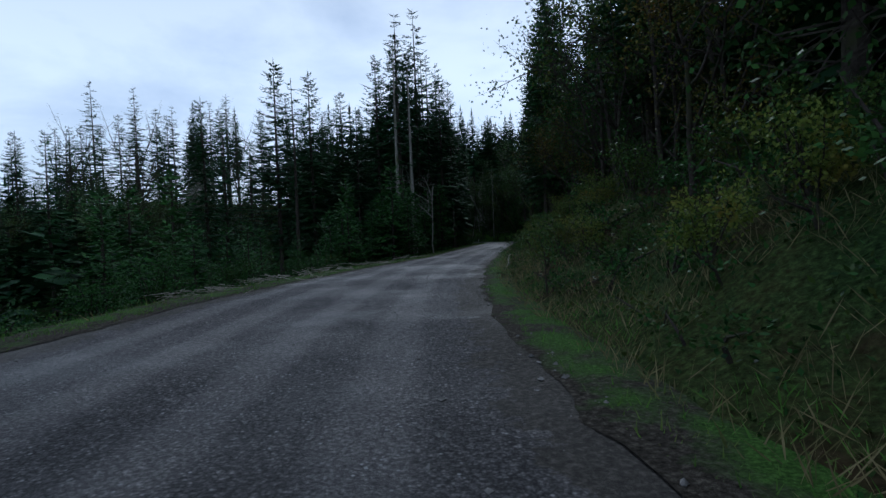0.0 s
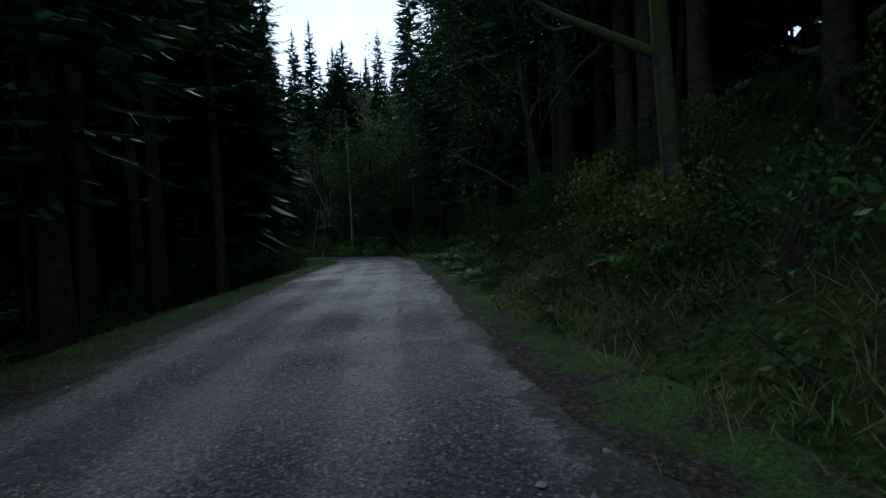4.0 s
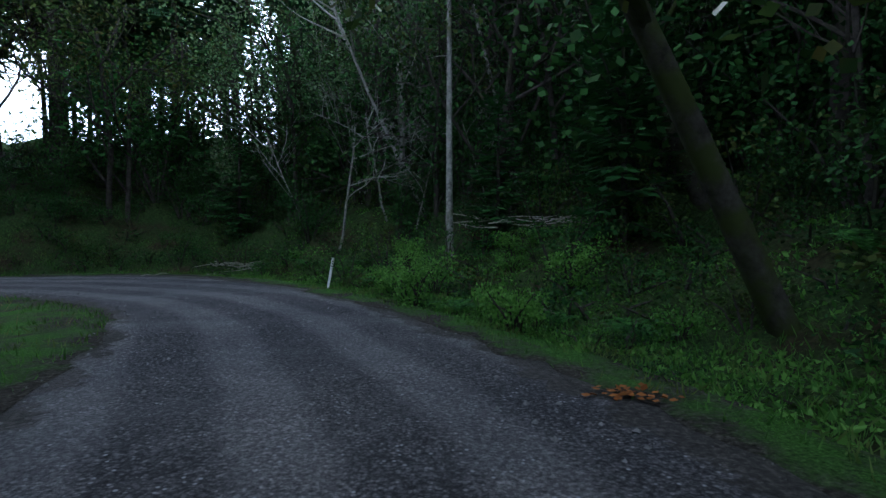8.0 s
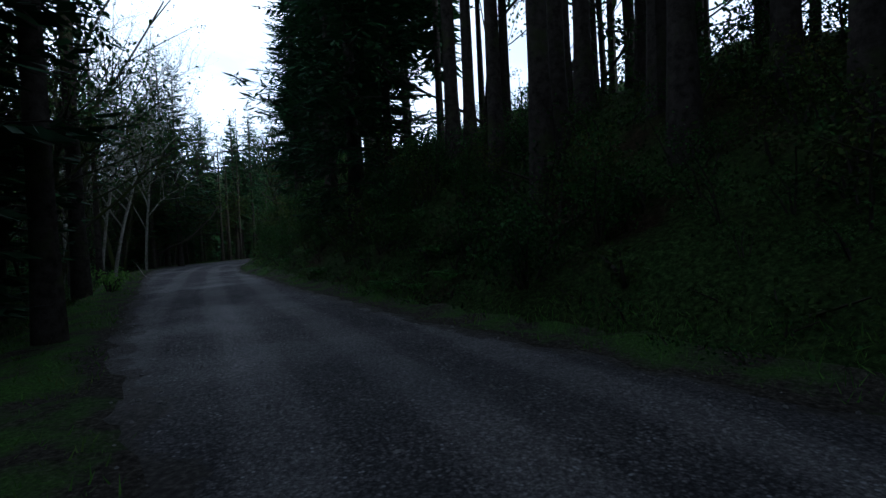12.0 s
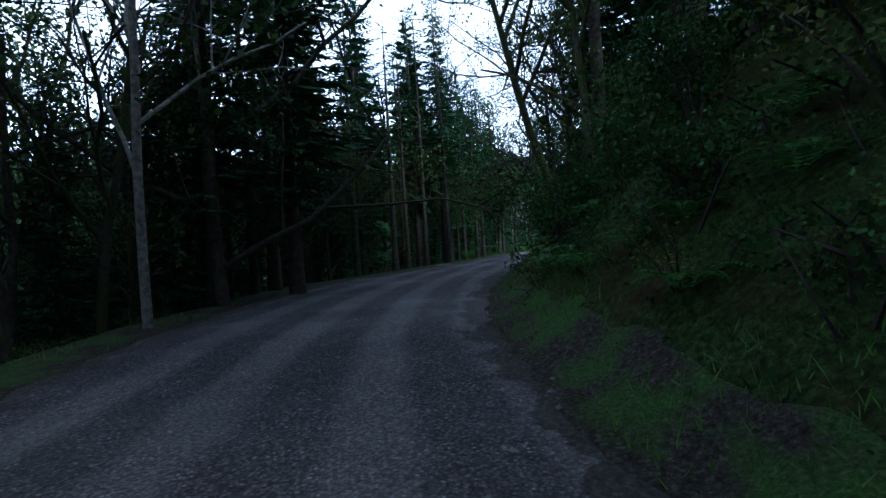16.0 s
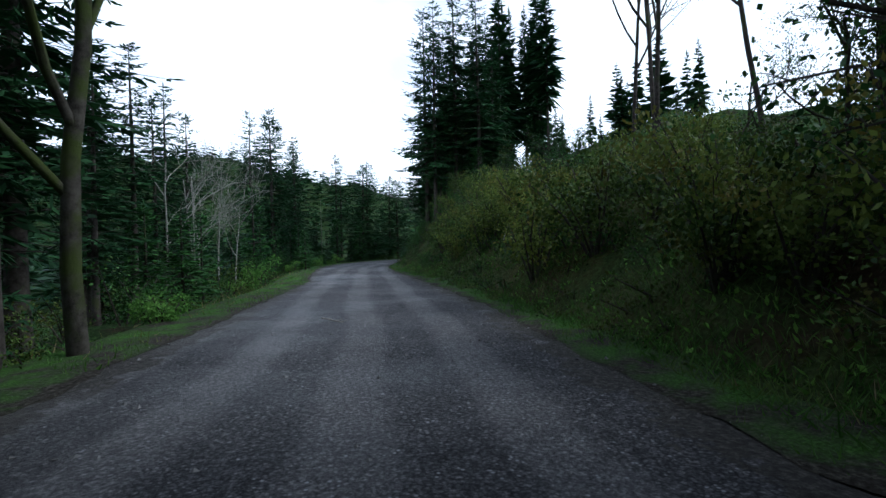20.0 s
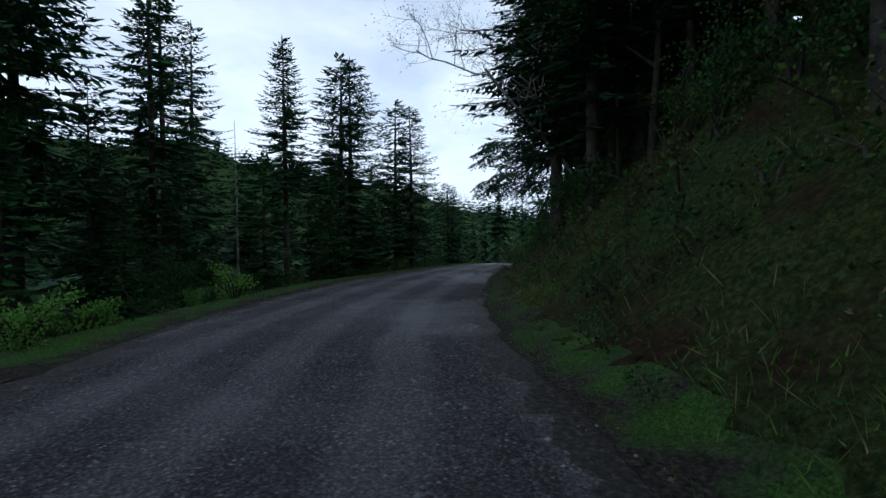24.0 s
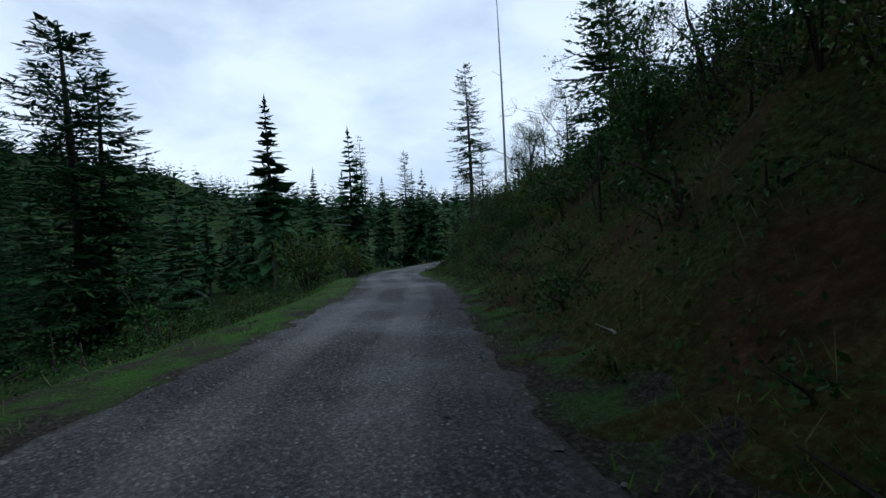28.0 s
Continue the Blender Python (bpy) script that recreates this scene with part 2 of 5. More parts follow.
SOIL = plain_mat("red_soil", (0.07, 0.030, 0.014), (0.30, 0.145, 0.075), 9.0, 0.95)
STONE = plain_mat("grey_stone", (0.07, 0.068, 0.065), (0.24, 0.23, 0.22), 5.0, 0.8)
WHITE = plain_mat("white_post_paint", (0.62, 0.62, 0.60), (0.80, 0.80, 0.78), 14.0, 0.5)
DARK = plain_mat("dark_reflector", (0.03, 0.03, 0.03), (0.07, 0.07, 0.07), 30.0, 0.4)
RUST = leaf_mat("fallen_rust_leaves", (0.16, 0.055, 0.015), (0.42, 0.17, 0.05), 0.7, 0.2)

# ---- mesh helpers ----


def mesh_np(name, verts, faces, mat, smooth=False, mats=None, mat_ids=None):
    """A mesh from arrays; faces is one array of triangles or quads, or a list of both."""
    me = bpy.data.meshes.new(name)
    verts = np.asarray(verts, dtype=np.float32)
    groups = faces if isinstance(faces, list) else [faces]
    groups = [np.asarray(g, dtype=np.int32) for g in groups if len(g)]
    loops = np.concatenate([g.ravel() for g in groups])
    sizes = np.concatenate([np.full(len(g), g.shape[1], dtype=np.int32) for g in groups])
    starts = np.concatenate([[0], np.cumsum(sizes)[:-1]]).astype(np.int32)
    me.vertices.add(len(verts))
    me.vertices.foreach_set("co", verts.ravel())
    me.loops.add(len(loops))
    me.loops.foreach_set("vertex_index", loops)
    me.polygons.add(len(sizes))
    me.polygons.foreach_set("loop_start", starts)
    me.polygons.foreach_set("loop_total", sizes)
    me.update(calc_edges=True)
    me.polygons.foreach_set("use_smooth", np.full(len(sizes), smooth, dtype=bool))
    for m in mats or [mat]:
        me.materials.append(m)
    if mat_ids is not None:
        me.polygons.foreach_set("material_index", np.asarray(mat_ids, dtype=np.int32))
    return me


def part(name, me, parent, label=""):
    ob = new(name, me)
    ob.parent = parent
    return tagged(ob, label) if label else ob


class Soup:
    """Gathers triangles and quads."""

    def __init__(self):
        self.v, self.q, self.t, self.n = [], [], [], 0

    def add(self, verts, quads=(), tris=()):
        verts = np.asarray(verts, dtype=np.float64)
        if len(quads):
            self.q.append(np.asarray(quads) + self.n)
        if len(tris):
            self.t.append(np.asarray(tris) + self.n)
        self.v.append(verts)
        self.n += len(verts)

    def tube(self, pts, radii, sides=6):
        pts, radii = np.asarray(pts, dtype=float), np.asarray(radii, dtype=float)
        d = np.gradient(pts, axis=0)
        d /= np.linalg.norm(d, axis=1)[:, None] + 1e-9
        ref = np.where(np.abs(d[:, 2:3]) > 0.9, [[1.0, 0, 0]], [[0, 0, 1.0]])
        a = np.cross(d, ref)
        a /= np.linalg.norm(a, axis=1)[:, None] + 1e-9
        b = np.cross(d, a)
        ang = np.linspace(0, 2 * np.pi, sides, endpoint=False)
        ring = a[:, None, :] * np.cos(ang)[None, :, None] + b[:, None, :] * np.sin(ang)[None, :, None]
        v = (pts[:, None, :] + ring * radii[:, None, None]).reshape(-1, 3)
        i = np.arange(len(pts) - 1)[:, None] * sides
        j = np.arange(sides)[None, :]
        k = (j + 1) % sides
        self.add(v, np.stack([i + j, i + k, i + k + sides, i + j + sides], -1).reshape(-1, 4))

    def blades(self, base, along, side, width):
        """Pointed leaves: base, vector along, vector sideways, half width; each is a bent diamond of two triangles."""
        n = len(base)
        w = np.asarray(width).reshape(-1, 1)
        mid = base + along * 0.45
        v = np.stack([base, mid + side * w, base + along, mid - side * w], 1).reshape(-1, 3)
        f = np.arange(n)[:, None] * 4
        self.add(v, np.concatenate([f, f + 1, f + 2, f + 3], 1))

    def mesh(self, name, mat, smooth=False):
        groups = []
        if self.q:
            groups.append(np.concatenate(self.q))
        if self.t:
            groups.append(np.concatenate(self.t))
        return mesh_np(name, np.concatenate(self.v), groups, mat, smooth)


def unit(v):
    return v / (np.linalg.norm(v, axis=-1, keepdims=True) + 1e-9)


# ---- the road's line ----
LINE = np.array([(4.5, -34), (1.6, -16), (0, 0), (-.5, 13), (.55, 25.8), (2.45, 38.4), (4.45, 50.8), (6.7, 63.2), (9.1, 75.4), (10.8, 86.8),
                 (10.7, 96.4), (8.5, 103.1), (4.3, 108.7), (-2.2, 111.8), (-9.5, 111.4), (-16.5, 108.3), (-23.9, 104), (-32, 99.5), (-40.9, 94.6), (-50.9, 89.8),
                 (-62.4, 86.7), (-74.6, 85.5), (-86.5, 85.8), (-98, 86.1), (-109.4, 86.1), (-120.2, 86.1), (-130.5, 86.6), (-140.6, 88.2), (-150, 90.9), (-158.7, 94.3),
                 (-167.4, 98.4), (-184.4, 109.0), (-200.6, 117.3), (-211.2, 126.6), (-218.5, 140.8), (-221.6, 157.4)])
# how far the gravel reaches: distance along, to the left, to the right
WIDTH = np.array([(-40, 6, 1.8), (0, 6.8, 1.7), (14, 6.4, 1.7), (27, 5.0, 1.9), (38, 3.7, 1.8), (60, 4.2, 1.6), (76, 4.8, 1.5), (87, 4.4, 1.7), (92, 3.6, 2.2), (99, 3.2, 2.9),
                  (105, 2.4, 2.9), (110, 1.7, 3.3), (115, 1.6, 5.0), (119, 1.4, 6.2), (124, 1.2, 4.8), (129, 1.0, 4.2), (135, 2.3, 3.0), (150, 3.2, 2.2), (160, 4.0, 1.6), (172, 5.2, 1.8),
                  (182, 5.8, 2.5), (192, 3.7, 2.5), (200, 3.3, 2.6), (210, 4.0, 3.0), (222, 3.5, 3.0), (235, 2.9, 2.7), (250, 4.0, 1.9), (262, 5.2, 1.5), (275, 5.6, 1.2), (284, 4.5, 1.0),
                  (292, 3.6, 1.3), (300, 3.0, 1.0), (340, 2.8, 1.6)])
# the cut bank on the uphill side: distance along, verge, first slope, its height, second slope, full height
BANK = np.array([(-40, .9, .6, 2.2, .35, 12), (40, .9, .6, 2.2, .35, 12), (60, .6, .6, 2.0, .5, 16), (92, .8, .55, 2.0, .5, 15), (102, 3.0, .45, 2.2, .5, 13), (116, 2.2, .5, 3.0, .45, 10),
                 (126, .8, .8, 4.2, .3, 8), (150, .6, .95, 4.6, .35, 10), (176, .25, 1.1, 5.5, .4, 11), (186, .2, 1.3, 6.5, .35, 10), (196, .8, 1.0, 4.0, .25, 7), (212, .9, .9, 2.6, .2, 5),
                 (238, .8, .9, 2.8, .25, 6), (250, .6, 1.1, 5.0, .4, 12), (275, .5, 1.0, 5.0, .35, 11), (296, .6, 1.0, 6.0, .2, 8.5), (345, .8, .8, 4.0, .2, 8)])


def dense_line(pts, step=0.5):
    out = []
    p = np.vstack([2 * pts[0] - pts[1], pts, 2 * pts[-1] - pts[-2]])
    for i in range(1, len(p) - 2):
        n = max(2, int(np.linalg.norm(p[i + 1] - p[i]) / step))
        t = np.linspace(0, 1, n, endpoint=False)[:, None]
        out.append(0.5 * (2 * p[i] + (p[i + 1] - p[i - 1]) * t + (2 * p[i - 1] - 5 * p[i] + 4 * p[i + 1] - p[i + 2]) * t ** 2
                          + (3 * p[i] - p[i - 1] - 3 * p[i + 1] + p[i + 2]) * t ** 3))
    out.append(pts[-1:])
    return np.concatenate(out)


C = dense_line(LINE)
CS = np.concatenate([[0], np.cumsum(np.linalg.norm(np.diff(C, axis=0), axis=1))])
CS -= CS[np.argmin(np.linalg.norm(C, axis=1))]
CT = unit(np.gradient(C, axis=0))
CN = np.stack([-CT[:, 1], CT[:, 0]], 1)


def xy(s, d):
    """The place s metres along the road and d metres to its left."""
    s = np.asarray(s, dtype=float)
    p = np.stack([np.interp(s, CS, C[:, k]) for k in (0, 1)], -1)
    n = unit(np.stack([np.interp(s, CS, CN[:, k]) for k in (0, 1)], -1))
    return p + n * np.asarray(d)[..., None]


def road_coords(p):
    """Distance along and to the left of the road, of many places."""
    s, d = np.empty(len(p)), np.empty(len(p))
    for a in range(0, len(p), 20000):
        q = p[a:a + 20000]
        dist = (q[:, None, 0] - C[None, ::2, 0]) ** 2 + (q[:, None, 1] - C[None, ::2, 1]) ** 2
        i = np.argmin(dist, axis=1) * 2
        r = q - C[i]
        s[a:a + 20000] = CS[i] + np.sum(r * CT[i], 1)
        side = np.sum(r * CN[i], 1)
        d[a:a + 20000] = np.where(side >= 0, 1, -1) * np.linalg.norm(r, axis=1)
    return s, d


def wave2(x, y, scale, seed=0):
    """Smooth uneven ground, about -1 to 1."""
    rs = np.random.RandomState(seed)
    out = np.zeros_like(x)
    for k in range(5):
        a, ph, f = rs.rand() * 6.28, rs.rand() * 6.28, (0.6 + 1.1 * rs.rand()) / scale
        b, ph2 = a + 1.2 + rs.rand(), rs.rand() * 6.28
        out += np.sin((x * np.cos(a) + y * np.sin(a)) * f * 6.28 + ph) * np.sin((x * np.cos(b) + y * np.sin(b)) * f * 5.1 + ph2)
    return out / 2.2


def dip(s):
    """How far the road falls towards its far end."""
    return -0.05 * np.clip(np.asarray(s, dtype=float) - 296, 0, 48)


def height(x, y):
    x, y = np.atleast_1d(np.asarray(x, dtype=float)), np.atleast_1d(np.asarray(y, dtype=float))
    s, d = road_coords(np.stack([x, y], 1))
    wl, wr = np.interp(s, WIDTH[:, 0], WIDTH[:, 1]), np.interp(s, WIDTH[:, 0], WIDTH[:, 2])
    b = [np.interp(s, BANK[:, 0], BANK[:, k]) for k in range(1, 6)]
    lumps = wave2(x, y, 9.0, 3) * 0.5 + wave2(x, y, 3.1, 4) * 0.22
    e = -d - wr - b[0]
    run = b[2] / b[1]
    up = np.where(e < run, np.maximum(e, 0) * b[1], b[2] + (e - run) * b[3])
    up = np.minimum(up, b[4] + np.maximum(e, 0) * 0.02) + lumps * np.clip(e / 2.5, 0, 1.2)
    g = d - wl - 1.2
    down = -np.minimum(np.maximum(g, 0) * 0.24, 4.5 + np.maximum(g, 0) * 0.03) + lumps * np.clip(g / 4, 0, 1)
    z = np.where(d < 0, up, down)
    z = np.where((d < wl - 1.0) & (d > -wr + 1.0), -0.25, z - 0.05) + dip(s)
    # the valley and the ridges round it
    far = np.maximum(np.maximum(x - 70, -250 - x), np.maximum(y - 190, -60 - y))
    ridge = np.clip((far - 110) / 220, 0, 1)
    ridge = ridge * ridge * (3 - 2 * ridge) * (26 + 70 * np.clip((-150 - x) / 150, 0, 1) * np.clip((210 - y) / 280, 0, 1) + 7 * wave2(x, y, 420.0, 8) + 5 * wave2(x, y, 130.0, 9))
    valley = -10 * np.clip((-20 - y) / 80, 0, 1)
    ease = np.clip(far / 60, 0, 1)
    return z * (1 - ease) + (valley + ridge) * ease + np.where(far > 0, 0, valley * np.clip((d - 20) / 30, 0, 1))


def axis_steps(lo, hi, fine, reach):
    a = list(np.arange(lo, hi + fine, fine))
    step, left, right = fine, a[0], a[-1]
    while right < reach:
        step *= 1.22
        left, right = left - step, right + step
        a = [left] + a + [right]
    return np.array(a)


gx, gy = axis_steps(-232, 48, 1.0, 2600), axis_steps(-30, 158, 1.0, 2600)
GX, GY = np.meshgrid(gx, gy, indexing="ij")
GZ = height(GX.ravel(), GY.ravel()).reshape(GX.shape)


def ground_z(x, y):
    """The height of the ground sheet at one place, or many."""
    x, y = np.asarray(x, dtype=float), np.asarray(y, dtype=float)
    i = np.clip(np.searchsorted(gx, x) - 1, 0, len(gx) - 2)
    j = np.clip(np.searchsorted(gy, y) - 1, 0, len(gy) - 2)
    a, b = (x - gx[i]) / (gx[i + 1] - gx[i]), (y - gy[j]) / (gy[j + 1] - gy[j])
    return (GZ[i, j] * (1 - a) + GZ[i + 1, j] * a) * (1 - b) + (GZ[i, j + 1] * (1 - a) + GZ[i + 1, j + 1] * a) * b


def build_ground():
    nx, ny = len(gx), len(gy)
    v = np.stack([GX.ravel(), GY.ravel(), GZ.ravel()], 1)
    i, j = np.meshgrid(np.arange(nx - 1), np.arange(ny - 1), indexing="ij")
    a = (i * ny + j).ravel()
    me = mesh_np("ground", v, np.stack([a, a + ny, a + ny + 1, a + 1], 1), GROUND, True)
    s, d = road_coords(v[:, :2])
    wr = np.interp(s, WIDTH[:, 0], WIDTH[:, 2])
    e = -d - wr
    red = np.interp(s, [60, 80, 92, 160, 178, 181, 188, 192, 214, 222, 262, 270, 300, 310], [.1, .3, .05, .05, .1, .85, .85, .1, .1, .2, .1, .3, .25, .1])
    soil = red * ((e > -0.3) & (e < 9)) * np.clip(0.9 + 0.6 * wave2(v[:, 0], v[:, 1], 4.0, 12), 0, 1)
    soil = np.where((np.abs(d) < 30), soil, 0)
    at = me.color_attributes.new("soil", "FLOAT_COLOR", "POINT")
    col = np.ones((len(v), 4), dtype=np.float32)
    col[:, :3] = soil[:, None]
    at.data.foreach_set("color", col.ravel())
    tagged(new("ground", me), "forest floor of needles, moss and reddish soil", "ground", kind="structure")


build_ground()


def build_road():
    s = np.arange(CS[0] + 1, CS[-1] - 1, 0.5)
    wl, wr = np.interp(s, WIDTH[:, 0], WIDTH[:, 1]), np.interp(s, WIDTH[:, 0], WIDTH[:, 2])
    jag = 0.10 * np.sin(s * 1.9) * np.sin(s * 0.73) + 0.04 * np.sin(s * 4.7)
    cols = np.linspace(0, 1, 21)
    rows = []
    for c in cols:
        edge = abs(c - 0.5) * 2
        d = (wl + 0.45) * (1 - c) - (wr + 0.45) * c + jag * (1 if c < 0.5 else -1) * (edge > 0.9)
        p = xy(s, d)
        z = dip(s) + 0.03 * (1 - edge ** 2) + 0.012 * wave2(p[:, 0], p[:, 1], 2.0, 21) - np.where(edge > 0.95, 0.16, 0.0) - np.where((edge > 0.85) & (edge <= 0.95), 0.02, 0)
        rows.append(np.column_stack([p, z, d, s]))
    a = np.stack(rows, 1)
    n, m = a.shape[:2]
    i, j = np.meshgrid(np.arange(n - 1), np.arange(m - 1), indexing="ij")
    k = (i * m + j).ravel()
    quads = np.stack([k, k + 1, k + m + 1, k + m], 1)[:, ::-1]
    me = mesh_np("road", a[:, :, :3].reshape(-1, 3), quads, ROAD, True)
    uv = me.uv_layers.new(name="UVMap")
    uv.data.foreach_set("uv", a[:, :, 3:].reshape(-1, 2)[quads.ravel()].astype(np.float32).ravel())
    across = me.uv_layers.new(name="across")
    share = np.column_stack([np.tile(np.abs(cols - 0.5) * 2, n), np.repeat(s, m)])
    across.data.foreach_set("uv", share[quads.ravel()].astype(np.float32).ravel())
    tagged(new("road", me), "dark wet gravel forest road with wheel tracks", "road", kind="structure")


build_road()

# ---- plants: shapes ----


def verge(side, e0, e1, label):
    """A strip of turf and loose soil along one edge of the gravel (1 left, -1 right), laid on the ground sheet."""
    s = np.arange(-30, 328, 0.5)
    f = np.linspace(0, 1, 6)
    S, F = np.meshgrid(s, f, indexing="ij")
    ragged = 0.13 * wave2(S * 1.0, S * 0.0, 2.3, 31 + side) + 0.10 * wave2(S * 1.0, S * 0.0, 0.9, 33 + side)
    E = e0 + ragged * (1 - F) + F * (e1 - e0)
    p = xy(S.ravel(), side * (np.interp(S, WIDTH[:, 0], WIDTH[:, 1 if side > 0 else 2]) + E).ravel())
    z = np.maximum(np.maximum(ground_z(p[:, 0], p[:, 1]), height(p[:, 0], p[:, 1])), -0.02 + dip(S.ravel())) + 0.05 * np.sin(np.pi * np.clip(0.12 + F.ravel(), 0, 1)) + 0.03 * np.sin(np.pi * F.ravel()) * wave2(p[:, 0], p[:, 1], 0.8, 35)
    z = np.where(F.ravel() == 0, np.maximum(z - 0.04, 0.012 + dip(S.ravel())), np.where(F.ravel() == 1, z - 0.1, z))
    n = len(f)
    i, j = np.meshgrid(np.arange(len(s) - 1), np.arange(n - 1), indexing="ij")
    a = (i * n + j).ravel()
    quads = np.stack([a, a + 1, a + n + 1, a + n] if side > 0 else [a, a + n, a + n + 1, a + 1], 1)[:, ::-1]
    me = mesh_np("verge", np.column_stack([p, z]), quads, TURF, True)
    # where the verge is bare: soil, or gravel thrown to the edge
    bare = np.interp(S, [0, 40, 60, 92, 96, 120, 126, 170, 176, 194, 202, 240, 262, 272, 300, 310], [.3, .3, .45, .4, 0, .1, .5, .5, 1, .8, .1, .1, .3, .8, .5, .2] if side < 0 else [.6, .3, .5, .4, 0, 0, .1, .4, .8, .6, .2, 0, 0, 0, 0, 0])
    at = me.color_attributes.new("soil", "FLOAT_COLOR", "POINT")
    col = np.ones((len(p), 4), dtype=np.float32)
    col[:, :3] = (np.clip(bare * 0.6 + 0.8 * (1 - F) ** 4 - 0.1, 0, 1)).ravel()[:, None]
    at.data.foreach_set("color", col.ravel())
    tagged(new("verge", me), label, "verge", kind="structure")


verge(1, -0.22, 1.7, "grassy verge on the downhill side of the road")
verge(-1, -0.22, 0.95, "grassy verge at the foot of the bank")


def conifer(seed, tall, bare, spread, mat, bark, droop=0.25, dense=1.0, step=0.62, thick=0.0085, fine=False):
    """A fir: tapered trunk, whorls of limbs with hanging sprays. bare: the share of the trunk without limbs."""
    rs = np.random.RandomState(seed)
    r0 = tall * thick + 0.04
    h = np.linspace(0, tall, 12)
    bend = np.stack([np.sin(h * 0.13 + seed) * 0.10 * h / tall, np.cos(h * 0.11 + seed) * 0.10 * h / tall], 1)
    bend -= bend[0]
    axis = np.column_stack([bend, h])
    wood = Soup()
    rad = r0 * (1 - h / tall) ** 0.8 + 0.012
    rad[0] *= 1.35
    axis[0, 2] = -0.6
    wood.tube(axis, rad, 8)
    crown = Soup()
    z0 = tall * bare
    z = z0
    base, along, side, wid = [], [], [], []
    while z < tall - 0.25:
        f = (z - z0) / (tall - z0)
        prof = (1 - f) ** 0.75 * min(1.0, 0.45 + f * 3.2)
        for _ in range(rs.randint(4, 7)):
            if rs.rand() > dense:
                continue
            az = rs.rand() * 6.283
            L = spread * prof * (0.65 + 0.6 * rs.rand()) + 0.22
            n = max(3, int(L / 0.24))
            t = np.linspace(0, 1, n + 1)
            lift = 0.42 - 0.75 * (1 - f) + 0.25 * rs.randn()
            out = t * L
            up = lift * out * 0.55 - droop * out * t * 0.9 + 0.22 * L * t ** 3
            c = np.interp(z, h, axis[:, 0]), np.interp(z, h, axis[:, 1])
            pts = np.column_stack([c[0] + np.cos(az) * out, c[1] + np.sin(az) * out, z + up])
            if L > 1.3:
                wood.tube(pts[[0, n // 2, n]], [0.018 + L * 0.008, 0.012 + L * 0.004, 0.006], 3)
            dirs = unit(np.gradient(pts, axis=0))
            for k in range(1, n + 1):
                d = dirs[k]
                lat = np.array([-np.sin(az), np.cos(az), 0])
                reach = (0.24 + 0.30 * L * (1 - t[k]) ** 0.7) * (0.6 + 0.7 * rs.rand())
                for sg in (-1, 1):
                    v = unit(d * (0.75 + 0.3 * rs.rand()) + lat * sg + np.array([0, 0, -0.28 * rs.rand() - 0.1]))
                    if fine:
                        for f2 in (0.0, 0.25, 0.5, 0.75):
                            w2 = unit(v + rs.randn(3) * 0.45)
                            base.append(pts[k] + v * reach * f2)
                            along.append(w2 * (0.12 + 0.36 * reach))
                            side.append(unit(np.cross(w2, [0, 0, 1.0]) + 0.5 * rs.randn(3)))
                            wid.append(0.03 + 0.028 * reach)
                        continue
                    base.append(pts[k] - d * 0.05)
                    along.append(v * reach)
                    side.append(unit(np.cross(v, [0, 0, 1.0]) + 0.5 * rs.randn(3)))
                    wid.append(0.055 + 0.085 * reach)
            base.append(pts[n]); along.append(dirs[n] * 0.42); side.append(lat); wid.append(0.09)
        z += step * (0.7 + 0.5 * rs.rand()) * (1.1 - 0.45 * f)
    lead = axis[-1] - [0, 0, 0.5]
    base.append(lead); along.append(np.array([0, 0, 0.8])); side.append(np.array([1.0, 0, 0])); wid.append(0.06)
    crown.blades(np.array(base), np.array(along), np.array(side), np.array(wid))
    return wood.mesh("trunk", bark, True), crown.mesh("crown", mat)


